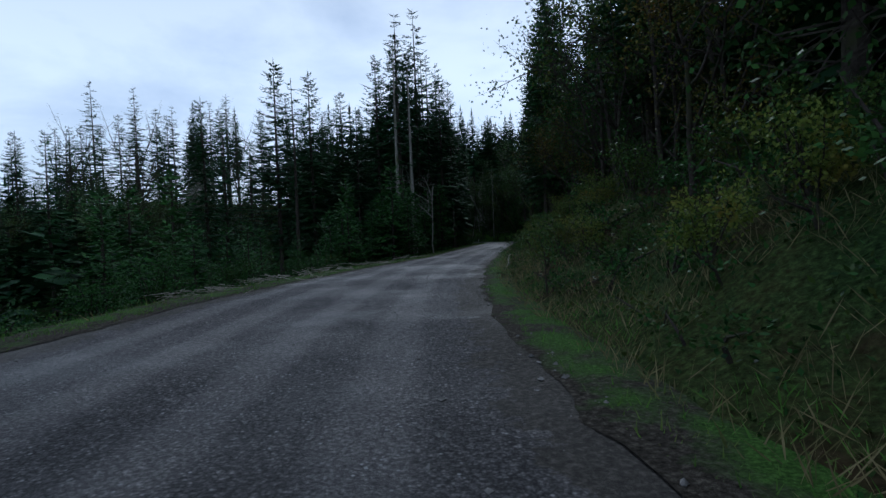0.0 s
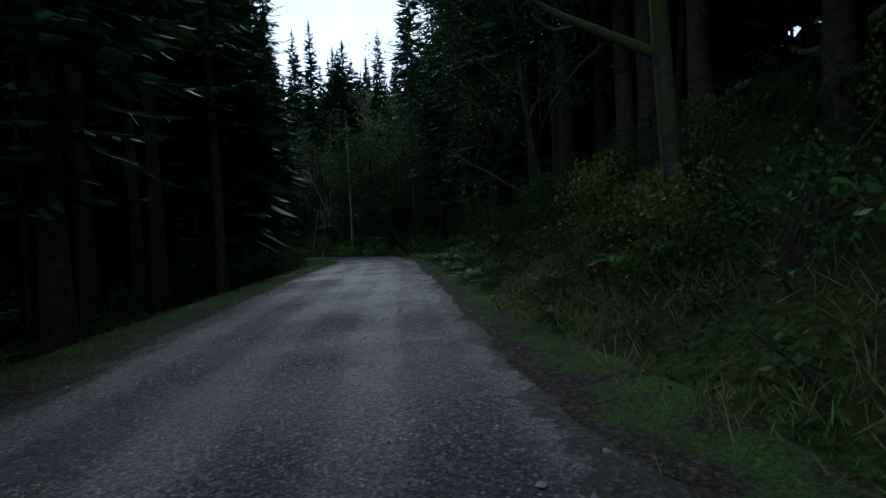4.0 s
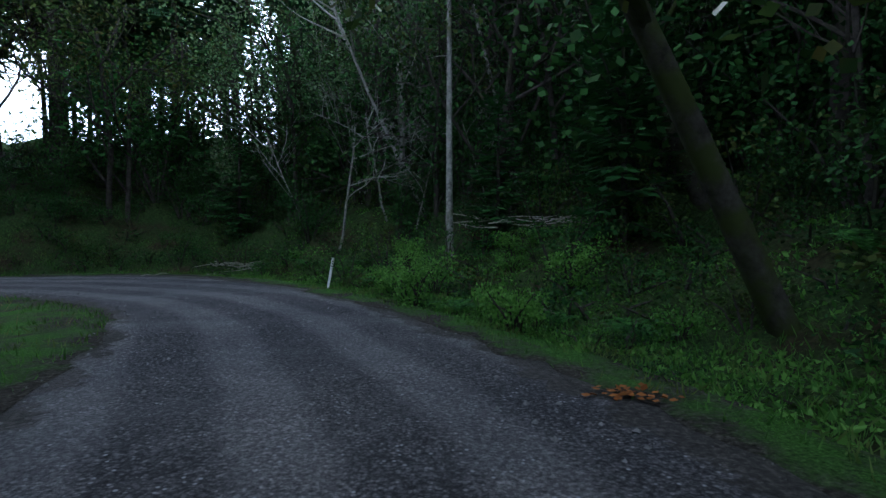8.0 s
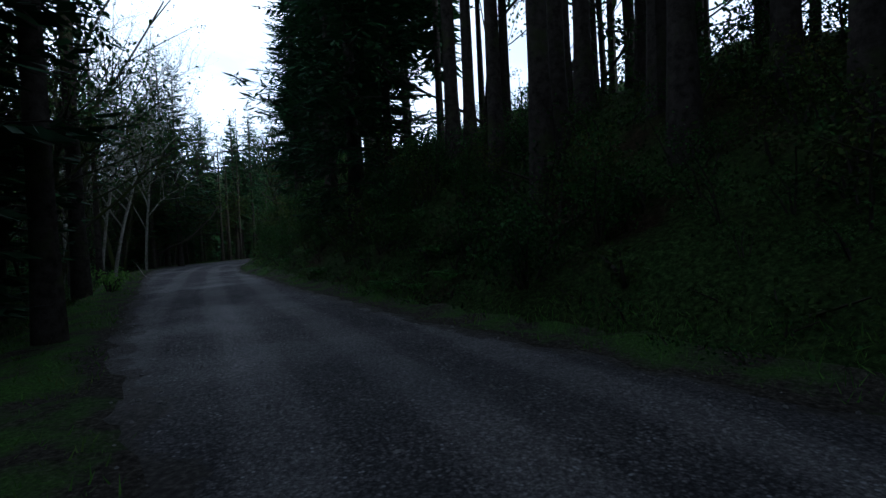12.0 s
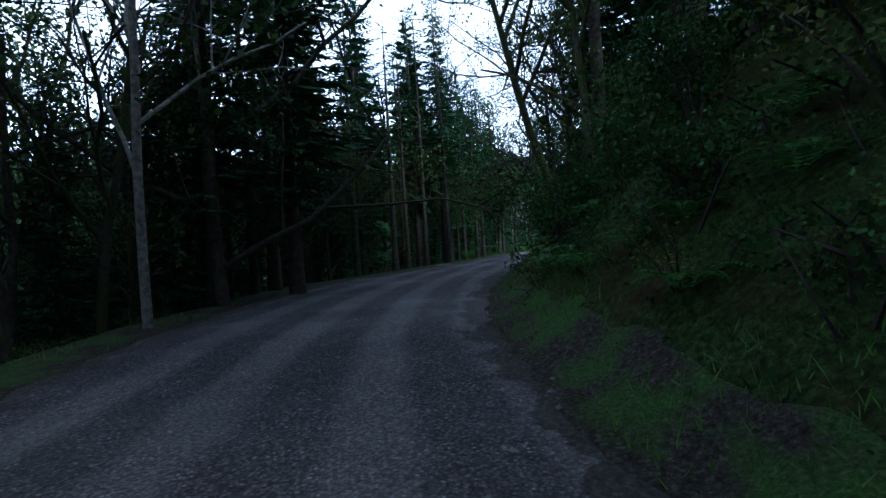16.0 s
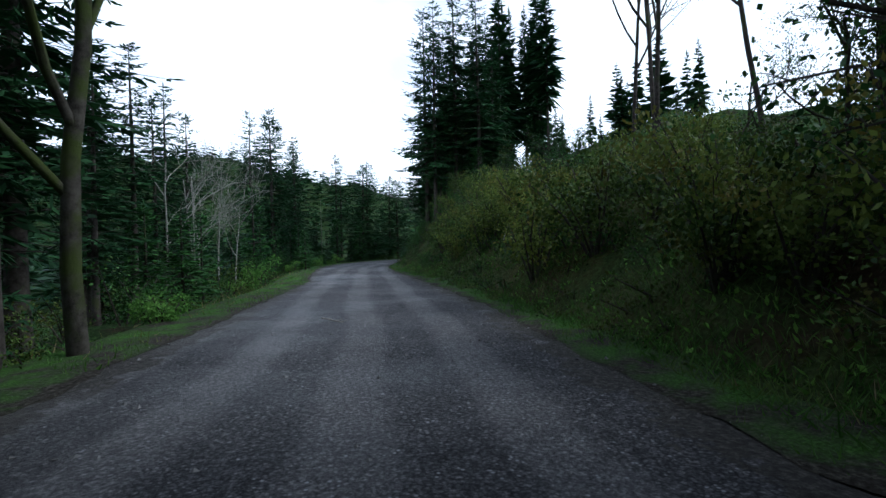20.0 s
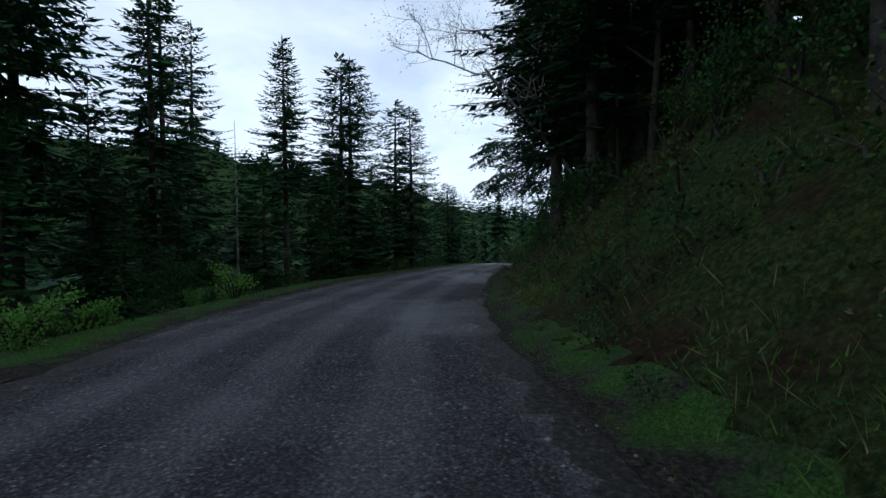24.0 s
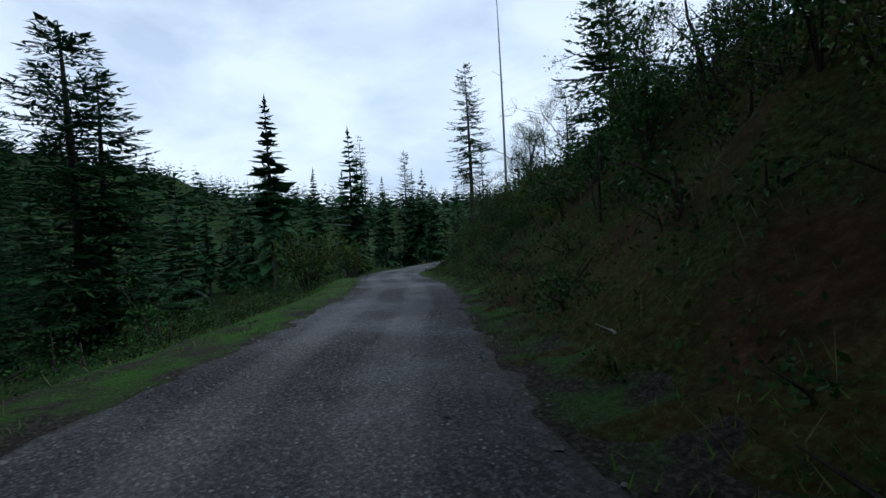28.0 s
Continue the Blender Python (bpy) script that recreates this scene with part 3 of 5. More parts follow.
def branching(seed, tall, r0, lean, levels, bark, leaf=None, leaves=0, size=0.14, spread=0.7, crook=0.25, split0=0.35, up=0.12):
    """A broadleaf tree: trunk and limbs that fork; sparse leaves at the twigs."""
    rs = np.random.RandomState(seed)
    wood, twigs, tips = Soup(), Soup(), []

    def grow(p, d, length, r, level):
        n = 5 if level < 2 else (3 if level < levels else 2)
        pts = [p]
        for k in range(n):
            d = unit(d + crook * 0.5 * rs.randn(3) * (0.4 if level == 0 else 1) + np.array([0, 0, up]))
            pts.append(pts[-1] + d * length / n)
        pts = np.array(pts)
        (wood if level < 2 or leaf else twigs).tube(pts, np.linspace(r, r * (0.55 if level < levels else 0.25), n + 1), 7 if level == 0 else (5 if level == 1 else 3))
        if level >= levels:
            tips.extend(pts[1:])
            return
        kids = rs.randint(3, 6) if level else rs.randint(4, 7)
        for k in range(kids):
            f = split0 + (1 - split0) * (k + 0.6 * rs.rand()) / kids if level == 0 else 0.25 + 0.75 * rs.rand()
            q = pts[min(n, int(f * n))] + (pts[min(n, int(f * n) + 1)] - pts[min(n, int(f * n))]) * (f * n % 1)
            side = rs.randn(3)
            side = unit(side - d * side.dot(d))
            grow(q, unit(d * (1 - spread * 0.5) + side * spread), length * (0.45 + 0.25 * rs.rand()) * (1.15 - 0.4 * f if level == 0 else 1), r * (0.5 if level == 0 else 0.55), level + 1)
        tips.append(pts[-1])

    grow(np.array([0, 0, -0.4]), unit(np.array([lean[0], lean[1], 1.0])), tall, r0, 0)
    crown = None
    if leaf:
        tips = np.array(tips)
        soup = Soup()
        c = tips[rs.randint(0, len(tips), leaves)] + rs.randn(leaves, 3) * 0.28
        a = unit(rs.randn(leaves, 3) + [0, 0, -0.5])
        soup.blades(c, a * (size * (0.7 + 0.7 * rs.rand(leaves)))[:, None], unit(np.cross(a, rs.randn(leaves, 3))), size * 0.38 * np.ones(leaves))
        crown = soup.mesh("crown", leaf)
    elif twigs.n:
        crown = twigs.mesh("crown", bark, True)
    return wood.mesh("trunk", bark, True), crown


def shrub(seed, tall, wide, mat, leaves, size, clumps=9, stems=8, flat=0.7):
    """A bush: stems that fan out, each with clumps of leaves."""
    rs = np.random.RandomState(seed)
    wood, crown = Soup(), Soup()
    cs, rr = [], []
    for k in range(stems):
        az, o = rs.rand() * 6.283, wide * (0.15 + 0.8 * rs.rand()) * 0.5
        top = np.array([np.cos(az) * o, np.sin(az) * o, tall * (0.45 + 0.5 * rs.rand())])
        mid = top * [0.45, 0.45, 0.55] + rs.randn(3) * 0.06
        wood.tube([[0, 0, -0.25], mid, top], [0.03, 0.02, 0.008], 4)
        for m in range(max(1, clumps // stems + (rs.rand() < 0.5))):
            f = 0.4 + 0.65 * rs.rand()
            cs.append(top * [f, f, f] + rs.randn(3) * [wide * 0.10, wide * 0.10, tall * 0.06])
            rr.append(wide * (0.13 + 0.12 * rs.rand()))
    cs, rr = np.array(cs), np.array(rr)
    i = rs.randint(0, len(cs), leaves)
    off = unit(rs.randn(leaves, 3)) * (rs.rand(leaves, 1) ** 0.45)
    p = cs[i] + off * rr[i][:, None] * [1, 1, flat]
    p[:, 2] = np.abs(p[:, 2])
    a = unit(off + 0.7 * rs.randn(leaves, 3) + [0, 0, 0.15])
    crown.blades(p, a * (size * (0.7 + 0.7 * rs.rand(leaves)))[:, None], unit(np.cross(a, rs.randn(leaves, 3))), size * (0.28 + 0.15 * rs.rand(leaves)))
    return wood.mesh("stem", BARK, True), crown.mesh("foliage", mat)


def fern_mesh(seed, fronds=11, reach=0.8):
    rs = np.random.RandomState(seed)
    made = []
    for k in range(fronds):
        soup = Soup()
        base, along, side, wid = [], [], [], []
        az, L = k * 6.283 / fronds + rs.randn() * 0.2, reach * (0.7 + 0.5 * rs.rand())
        t = np.linspace(0.08, 1, 18)
        out, up = L * t * 0.85, L * (0.95 * t - 0.75 * t ** 2.2)
        pts = np.column_stack([np.cos(az) * out, np.sin(az) * out, up + 0.02])
        d = unit(np.gradient(pts, axis=0))
        lat = np.array([-np.sin(az), np.cos(az), 0.0])
        for m in range(18):
            w = 0.21 * L * np.sin(np.pi * min(1, t[m] * 0.9 + 0.12)) + 0.02
            for sg in (-1, 1):
                v = unit(lat * sg + d[m] * 0.35 + [0, 0, -0.12])
                base.append(pts[m]); along.append(v * w); side.append(d[m]); wid.append(0.021 * L)
        soup.blades(np.array(base), np.array(along), np.array(side), np.array(wid))
        made.append(soup.mesh("frond", FERN))
    return tuple(made)


def stubs(seed, tall, count):
    """Broken limbs of a dead trunk."""
    rs = np.random.RandomState(seed)
    made = []
    for k in range(count):
        soup = Soup()
        z, a, L = tall * (0.25 + 0.7 * rs.rand()), rs.rand() * 6.283, 0.25 + 0.8 * rs.rand()
        b, e = np.array([0, 0, z]), np.array([np.cos(a) * L, np.sin(a) * L, z + L * (0.3 * rs.randn())])
        soup.tube([b, (b + e) / 2 + rs.randn(3) * 0.04, e], [0.025, 0.018, 0.006], 4)
        made.append(soup.mesh("limb", PALE, True))
    return made


def overhanging_fir(seed, tall, limbs):
    """A fir on the bank with long bowed limbs. limbs: height, way across (x, y), length."""
    rs = np.random.RandomState(seed)
    wood, crown = Soup(), Soup()
    h = np.linspace(-0.5, tall, 10)
    wood.tube(np.column_stack([0.15 * np.sin(h * 0.4), 0.1 * np.sin(h * 0.3), h]), 0.30 * (1 - np.clip(h, 0, tall) / tall) ** 0.7 + 0.03, 9)
    base, along, side, wid = [], [], [], []

    def twig(p, d, length, r, level):
        n = 9 if level == 0 else 5
        t = np.linspace(0, 1, n + 1)
        lat = unit(np.cross(d, [0, 0, 1.0]))
        bow = rs.randn() * 0.15
        pts = p + d * (t * length)[:, None] + lat * (bow * length * t * t)[:, None] + np.array([0, 0, 1.0]) * (length * (-0.42 * t + 0.22 * t ** 2 if level == 0 else -0.22 * t * t))[:, None]
        wood.tube(pts, np.linspace(r, r * 0.25, n + 1), 6 if level == 0 else 3)
        way = unit(np.gradient(pts, axis=0))
        for k in range(2 if level == 0 else 1, n + 1):
            for sg in (-1, 1):
                v = unit(way[k] * 0.7 + lat * sg * (0.6 + 0.4 * rs.rand()) + [0, 0, -0.35 * rs.rand()])
                if level < 2 and t[k] > (0.3 if level == 0 else 0.1):
                    twig(pts[k], v, length * (0.34 if level == 0 else 0.42) * (0.7 + 0.6 * rs.rand()) * (1.15 - 0.5 * t[k]), r * 0.35, level + 1)
                if level > 0:
                    for m in range(2):
                        w = unit(v + 0.4 * rs.randn(3))
                        base.append(pts[k]); along.append(w * (0.14 + 0.14 * rs.rand())); side.append(unit(np.cross(w, rs.randn(3)))); wid.append(0.022 + 0.02 * rs.rand())

    for z, dx, dy, length in limbs:
        twig(np.array([0, 0, z]), unit(np.array([dx, dy, 0.12])), length, 0.10, 0)
    crown.blades(np.array(base), np.array(along), np.array(side), np.array(wid))
    return wood.mesh("trunk", BARK, True), crown.mesh("crown", NEEDLE)


# ---- plants: the kinds, built once ----
STORE = {}


def kind(name, meshes, parts, label, category, group):
    """Keeps a kind of plant; the first one placed is built, later ones are copies."""
    STORE[name] = dict(meshes=meshes, parts=parts, label=label, category=category, group=group, first=None)


for k in range(4):
    kind("fir%d" % k, conifer(11 + k, 22, (0.14, 0.22, 0.3, 0.18)[k], (3.3, 3.0, 2.7, 3.8)[k], NEEDLE, BARK, 0.22), ("trunk", "crown"),
         "tall dark green fir with drooping limbs", "tree", "firs along the road")
for k in range(3):
    kind("pole%d" % k, conifer(31 + k, 26, (0.42, 0.5, 0.36)[k], (2.6, 2.3, 3.0)[k], NEEDLE, BARK, 0.3, 0.75, 0.8), ("trunk", "crown"),
         "tall fir with a long bare trunk and high crown", "tree", "firs along the road")
for k in range(3):
    kind("young%d" % k, conifer(51 + k, 7, 0.03, (1.7, 2.1, 1.5)[k], NEEDLE_YOUNG, BARK, 0.15, 1.0, 0.36), ("trunk", "crown"),
         "young green fir with limbs down to the ground", "tree", "young firs beside the road")
for k in range(2):
    kind("thin%d" % k, conifer(61 + k, 20, 0.45, 1.5, NEEDLE, PALE, 0.35, 0.55, 0.7), ("trunk", "crown"),
         "thin fir with a pale bare trunk and sparse crown", "tree", "thin firs")
for k in range(2):
    kind("dense%d" % k, conifer(55 + k, 16, 0.04, (3.0, 2.6)[k], NEEDLE, BARK, 0.2, 1.0, 0.46), ("trunk", "crown"), "dense dark fir with limbs down to the ground", "tree", "firs along the road")
for k in range(2):
    kind("near%d" % k, conifer(57 + k, 17, (0.05, 0.12)[k], (2.9, 2.6)[k], NEEDLE, BARK, 0.22, 1.0, 0.52, 0.0085, True), ("trunk", "crown"), "dense dark fir with fine hanging sprays", "tree", "firs along the road")
kind("thin2", conifer(64, 20, 0.5, 1.5, NEEDLE, BARK, 0.35, 0.5, 0.7), ("trunk", "crown"), "thin dark fir with a long bare trunk", "tree", "thin firs")
for k in range(2):
    kind("alder%d" % k, branching(71 + k, 8, 0.065, (0.25 - 0.4 * k, 0.1), 3, PALE, LEAF_OLIVE, 900, 0.10, 0.75), ("trunk", "crown"),
         "grey alder with bare crooked limbs and few leaves", "tree", "alders")
for k in range(3):
    kind("maple%d" % k, branching(81 + k, 9, 0.17, (0.12 * (k - 1), 0.1), 3, MOSSY, LEAF_DARK if k else LEAF_OLIVE, 1900, 0.115, 0.7), ("trunk", "crown"),
         "broadleaf tree with mossy forking limbs and thin foliage", "tree", "broadleaf trees")
kind("snag0", (conifer(95, 17, 0.985, 0.4, NEEDLE, PALE, thick=0.0048)[0], *stubs(95, 17, 7)), ("trunk",) + ("limb",) * 7, "bare pale standing dead trunk", "dead tree", "standing dead trunks")
kind("snag1", (branching(96, 13, 0.13, (0.0, 0.0), 1, PALE, None, 0, 0.1, 0.8, 0.12, 0.7, 0.1)[0], *stubs(96, 12, 6)), ("trunk",) + ("limb",) * 6, "pale birch trunk with a few stubs", "dead tree", "standing dead trunks")
kind("overhang", overhanging_fir(97, 13, ((3.2, -0.3, -1, 6.5), (4.4, -0.7, -0.8, 6.0), (5.2, 0.05, -1, 7.0), (6.4, -0.4, -1, 6.0), (4.8, 0.5, -0.9, 5.0), (6.0, -1, 0.2, 5.0), (7.0, 0.8, 0.5, 4.5), (8.0, 0.2, -1, 4.5), (9.0, -0.8, 0.6, 3.5))), ("trunk", "crown"), "big fir with long bowed limbs over the road", "tree", "overhanging trees")
kind("leaner", branching(98, 11, 0.26, (0.0, 0.0), 2, MOSSY, LEAF_OLIVE, 1500, 0.16, 0.7, 0.18, 0.45, 0.03), ("trunk", "crown"), "leaning broadleaf tree with thick mossy trunk", "tree", "leaning trees")
for k in range(2):
    kind("leafy%d" % k, branching(141 + k, 6.5, 0.12, (0.05, 0.1 * k), 3, BARK, (LEAF_OLIVE, LEAF_DARK)[k], 4200, 0.097, 0.75, 0.25, 0.15, 0.06), ("trunk", "crown"), "bushy broadleaf tree with dense olive foliage", "tree", "leafy trees")
kind("leafy2", branching(145, 6.5, 0.12, (0.05, 0.06), 3, BARK, LEAF_AUTUMN, 4200, 0.097, 0.75, 0.25, 0.15, 0.06), ("trunk", "crown"), "bushy broadleaf tree with olive brown foliage", "tree", "leafy trees")
kind("overmaple", branching(143, 6.0, 0.20, (0.0, 0.0), 3, BARK, LEAF_DARK, 6000, 0.115, 0.85, 0.25, 0.35, 0.02), ("trunk", "crown"), "dark broadleaf tree leaning out over the road", "tree", "overhanging trees")
kind("bare0", branching(91, 8.5, 0.16, (0.05, 0.0), 3, MOSSY, None, 0, 0.1, 0.62, 0.3, 0.3, 0.2), ("trunk", "crown"), "leafless mossy tree with forking limbs", "tree", "leafless trees")
kind("bare2", branching(93, 14, 0.16, (0.03, 0.0), 2, BARK, LEAF_DARK, 700, 0.11, 0.5, 0.12, 0.55, 0.08), ("trunk", "crown"), "dark broadleaf tree with a long bare trunk and thin crown", "tree", "thin broadleaf trees")
kind("alder2", branching(74, 9, 0.09, (0.1, 0.1), 4, PALE, LEAF_OLIVE, 1300, 0.07, 0.75), ("trunk", "crown"), "grey alder with a crown of fine pale twigs", "tree", "alders")
kind("bare3", branching(94, 7.5, 0.08, (0.1, 0.05), 3, MOSSY, LEAF_OLIVE, 700, 0.09, 0.7, 0.3, 0.4, 0.08), ("trunk", "crown"), "thin dark tree with crooked limbs and few leaves", "tree", "thin broadleaf trees")
kind("bare1", branching(92, 6.5, 0.06, (0.1, 0.05), 3, PALE, None, 0, 0.1, 0.8, 0.3, 0.4, 0.05), ("trunk", "crown"), "small leafless tree with pale twigs", "tree", "leafless trees")
for k in range(3):
    kind("bush%d" % k, shrub(101 + k, (2.2, 1.7, 2.8)[k], (2.4, 2.6, 2.3)[k], LEAF_DARK, 1700, 0.082, 22, 7), ("stem", "foliage"), "dense dark evergreen bush on the bank", "bush", "dark bushes")
for k in range(2):
    kind("olive%d" % k, shrub(111 + k, (2.4, 1.6)[k], (2.6, 2.2)[k], LEAF_OLIVE, 1400, 0.085, 16, 8), ("stem", "foliage"), "olive green bush with yellowing leaves", "bush", "olive bushes")
for k in range(2):
    kind("yellow%d" % k, shrub(115 + k, (2.2, 1.5)[k], (2.4, 2.2)[k], LEAF_YELLOW, 1300, 0.085, 18, 8), ("stem", "foliage"), "yellow green leafy bush on the bank", "bush", "yellow green bushes")
for k in range(2):
    kind("bright%d" % k, shrub(121 + k, (1.1, 0.75)[k], (1.3, 1.2)[k], LEAF_BRIGHT, 850, 0.075, 12, 9), ("stem", "foliage"), "low bright green leafy bush at the road edge", "bush", "bright bushes")
for k in range(3):
    kind("fern%d" % k, fern_mesh(131 + k, 10 + k, 0.85), ("frond",) * (10 + k), "arching green sword fern on the bank", "fern", "sword ferns")



def arrays(me):
    """Vertices, loops, face sizes and materials of a mesh."""
    v = np.empty(len(me.vertices) * 3)
    me.vertices.foreach_get("co", v)
    f = np.empty(len(me.loops), dtype=np.int32)
    me.loops.foreach_get("vertex_index", f)
    return v.reshape(-1, 3), f.reshape(-1, 4), me.materials[0]


def merged(name, items, label, category):
    """Many far plants as one object. items: kind's meshes, x, y, z, width, height, turn."""
    cache, mats, vs, fs, ids, n = {}, [], [], [], [], 0
    for meshes, x, y, z, w, h, turn in items:
        c, s = np.cos(turn), np.sin(turn)
        for me in meshes:
            if not me:
                continue
            if me.name not in cache:
                cache[me.name] = arrays(me)
            v, f, mat = cache[me.name]
            if mat not in mats:
                mats.append(mat)
            vs.append(np.column_stack([(v[:, 0] * c - v[:, 1] * s) * w + x, (v[:, 0] * s + v[:, 1] * c) * w + y, v[:, 2] * h + z]))
            fs.append(f + n)
            ids.append(np.full(len(f), mats.index(mat)))
            n += len(v)
    me = mesh_np(name, np.concatenate(vs), np.concatenate(fs), None, False, mats, np.concatenate(ids))
    return tagged(new(name, me), label, category, kind="stuff")


def rough_fir(seed, tall, levels, around, spread, bare, mat, slim=1.0):
    """A plainer fir for the distance: a thin trunk and rings of hanging sprays."""
    rs = np.random.RandomState(seed)
    wood, crown = Soup(), Soup()
    wood.tube([[0, 0, -1], [0, 0, tall * 0.5], [0, 0, tall]], [tall * 0.011, tall * 0.007, 0.02], 4)
    base, along, side, wid = [], [], [], []
    for k in range(levels):
        f = (k + 0.3 * rs.rand()) / levels
        z = tall * (bare + (1 - bare) * f)
        for m in range(around):
            az = rs.rand() * 6.283
            L = spread * ((1 - f) ** 0.8 * min(1, 0.5 + 3 * f) + 0.06) * (0.6 + 0.7 * rs.rand())
            d = np.array([np.cos(az), np.sin(az), 0.25 - 0.65 * (1 - f) + 0.2 * rs.randn()])
            base.append([0, 0, z]); along.append(d * L); side.append(unit(np.array([-np.sin(az), np.cos(az), 0.3 * rs.randn()]))); wid.append(L * slim * (0.26 + 0.12 * rs.rand()))
    base.append([0, 0, tall * 0.93]); along.append([0, 0, tall * 0.09]); side.append([1, 0, 0]); wid.append(0.15)
    crown.blades(np.array(base), np.array(along), np.array(side), np.array(wid))
    return wood.mesh("rough_trunk", BARK), crown.mesh("rough_crown", mat)


MID = [rough_fir(201 + k, 20, 26, 9, (2.9, 2.4, 3.3)[k], (0.15, 0.3, 0.08)[k], NEEDLE) for k in range(3)]
FAR = [(None, rough_fir(211 + k, 20, 6, 4, (6.0, 5.0, 7.0)[k], 0.02, NEEDLE)[1]) for k in range(3)]
POLES_BEHIND = [rough_fir(231 + k, 22, 46, 13, (2.6, 2.2, 3.0)[k], (0.36, 0.46, 0.28)[k], NEEDLE, 0.42) for k in range(3)]
THICKET = [shrub(241 + k, 6.0, 5.0, (LEAF_DARK, NEEDLE_YOUNG, LEAF_DARK)[k], 1500, 0.17, 44, 9, 1.0) for k in range(3)]
LOW = [shrub(251 + k, 0.55, 1.3, (LEAF_DARK, LEAF_OLIVE, LEAF_DARK)[k], 120, 0.060, 8, 2) for k in range(3)]
LIGHT = [branching(151 + k, 7.0, 0.11, (0.05, 0.08 * k), 3, BARK, (LEAF_OLIVE, LEAF_DARK, LEAF_DARK)[k], 1500, 0.138, 0.75, 0.25, 0.15, 0.06) for k in range(3)]
PALE_WOODS = [branching(171 + k, 7.0, 0.10, (0.08, 0.05 * k), 3, PALE, (LEAF_AS_LIT, LEAF_OLIVE)[k], 1000, 0.14, 0.75, 0.25, 0.15, 0.06) for k in range(2)]
VALE = [branching(161 + k, 7.0, 0.11, (0.05, 0.08 * k), 3, MOSSY, (LEAF_AS_LIT, LEAF_OLIVE)[k], 1600, 0.11, 0.75, 0.25, 0.15, 0.06) for k in range(2)]
UNDER = [shrub(221 + k, 1.8, 2.4, (LEAF_DARK, LEAF_OLIVE, LEAF_DARK)[k], 380, 0.080, 12, 3) for k in range(3)]


def mass(name, seed, protos, x0, x1, y0, y1, count, tall, native, keep, label, category):
    """Plants spread over a rectangle of the plan, where keep(s, d, x, y) holds."""
    rs = np.random.RandomState(seed)
    x, y = x0 + rs.rand(count) * (x1 - x0), y0 + rs.rand(count) * (y1 - y0)
    s, d = road_coords(np.stack([x, y], 1))
    ok = keep(s, d, x, y)
    x, y = x[ok], y[ok]
    z = ground_z(x, y)
    h = (tall[0] + rs.rand(len(x)) * (tall[1] - tall[0])) / native
    items = [(protos[rs.randint(len(protos))], x[i], y[i], z[i] - 0.1, h[i] * (0.85 + 0.4 * rs.rand()), h[i], rs.rand() * 6.283) for i in range(len(x))]
    return merged(name, items, label, category)


def strip(name, seed, protos, s0, s1, e0, e1, side, count, tall, native, label, category, skip=(0, 0)):
    """Plants along a strip beside the road, e0 to e1 metres beyond the gravel on one side."""
    rs = np.random.RandomState(seed)
    s, e = s0 + rs.rand(count) * (s1 - s0), e0 + rs.rand(count) * (e1 - e0)
    p = xy(s, side * (np.interp(s, WIDTH[:, 0], WIDTH[:, 1 if side > 0 else 2]) + e))
    ss, dd = road_coords(p)
    ok = ((dd > np.interp(ss, WIDTH[:, 0], WIDTH[:, 1]) + e0 * 0.9) | (dd < -np.interp(ss, WIDTH[:, 0], WIDTH[:, 2]) - e0 * 0.9)) & ~((s > skip[0]) & (s < skip[1]))
    p, e = p[ok], e[ok]
    z = ground_z(p[:, 0], p[:, 1])
    h = (tall[0] + rs.rand(len(p)) * (tall[1] - tall[0])) / native * np.clip(0.35 + e / 4.0, 0.35, 1.0)
    items = [(protos[rs.randint(len(protos))], p[i, 0], p[i, 1], z[i] - 0.1, h[i] * (0.9 + 0.4 * rs.rand()), h[i], rs.rand() * 6.283) for i in range(len(p))]
    return merged(name, items, label, category)


MARKS, BEHIND = [], []


def plant(name, x, y, scale=1.0, turn=None, sink=0.0, stretch_z=1.0, lean=(0, 0)):
    """Sets one plant of a kind on the ground."""
    k = STORE[name]
    turn = random.random() * 360 if turn is None else turn
    z = float(ground_z(x, y)) - sink
    m = pose(x, y, z, lean[0], lean[1], 0) @ pose(0, 0, 0, 0, 0, turn) @ Matrix.Diagonal((scale, scale, scale * stretch_z, 1))
    top = new(k["category"].replace(" ", "_"))
    top.matrix_world = m
    tagged(top, k["label"], k["category"], k["group"])
    for part_name, me in zip(k["parts"], k["meshes"]):
        if me:
            part(part_name, me, top)
    return top


def mark(name, x, y, top, turn=0.0, wide=1.0, lean=(0, 0)):
    """One plant that stands out, by its place and the height of its top above the road."""
    me = max((m for m in STORE[name]["meshes"] if m), key=lambda m: max(v.co.z for v in m.vertices))
    native = max(v.co.z for v in me.vertices)
    k = (top - float(ground_z(x, y))) / native
    MARKS.append((x, y))
    return plant(name, x, y, k * wide, turn, 0.0, 1.0 / wide, lean)


def clear_of_road(x, y, gap):
    s, d = road_coords(np.array([[x, y]]))
    wl, wr = np.interp(s, WIDTH[:, 0], WIDTH[:, 1])[0], np.interp(s, WIDTH[:, 0], WIDTH[:, 2])[0]
    return d[0] > wl + gap or d[0] < -wr - gap


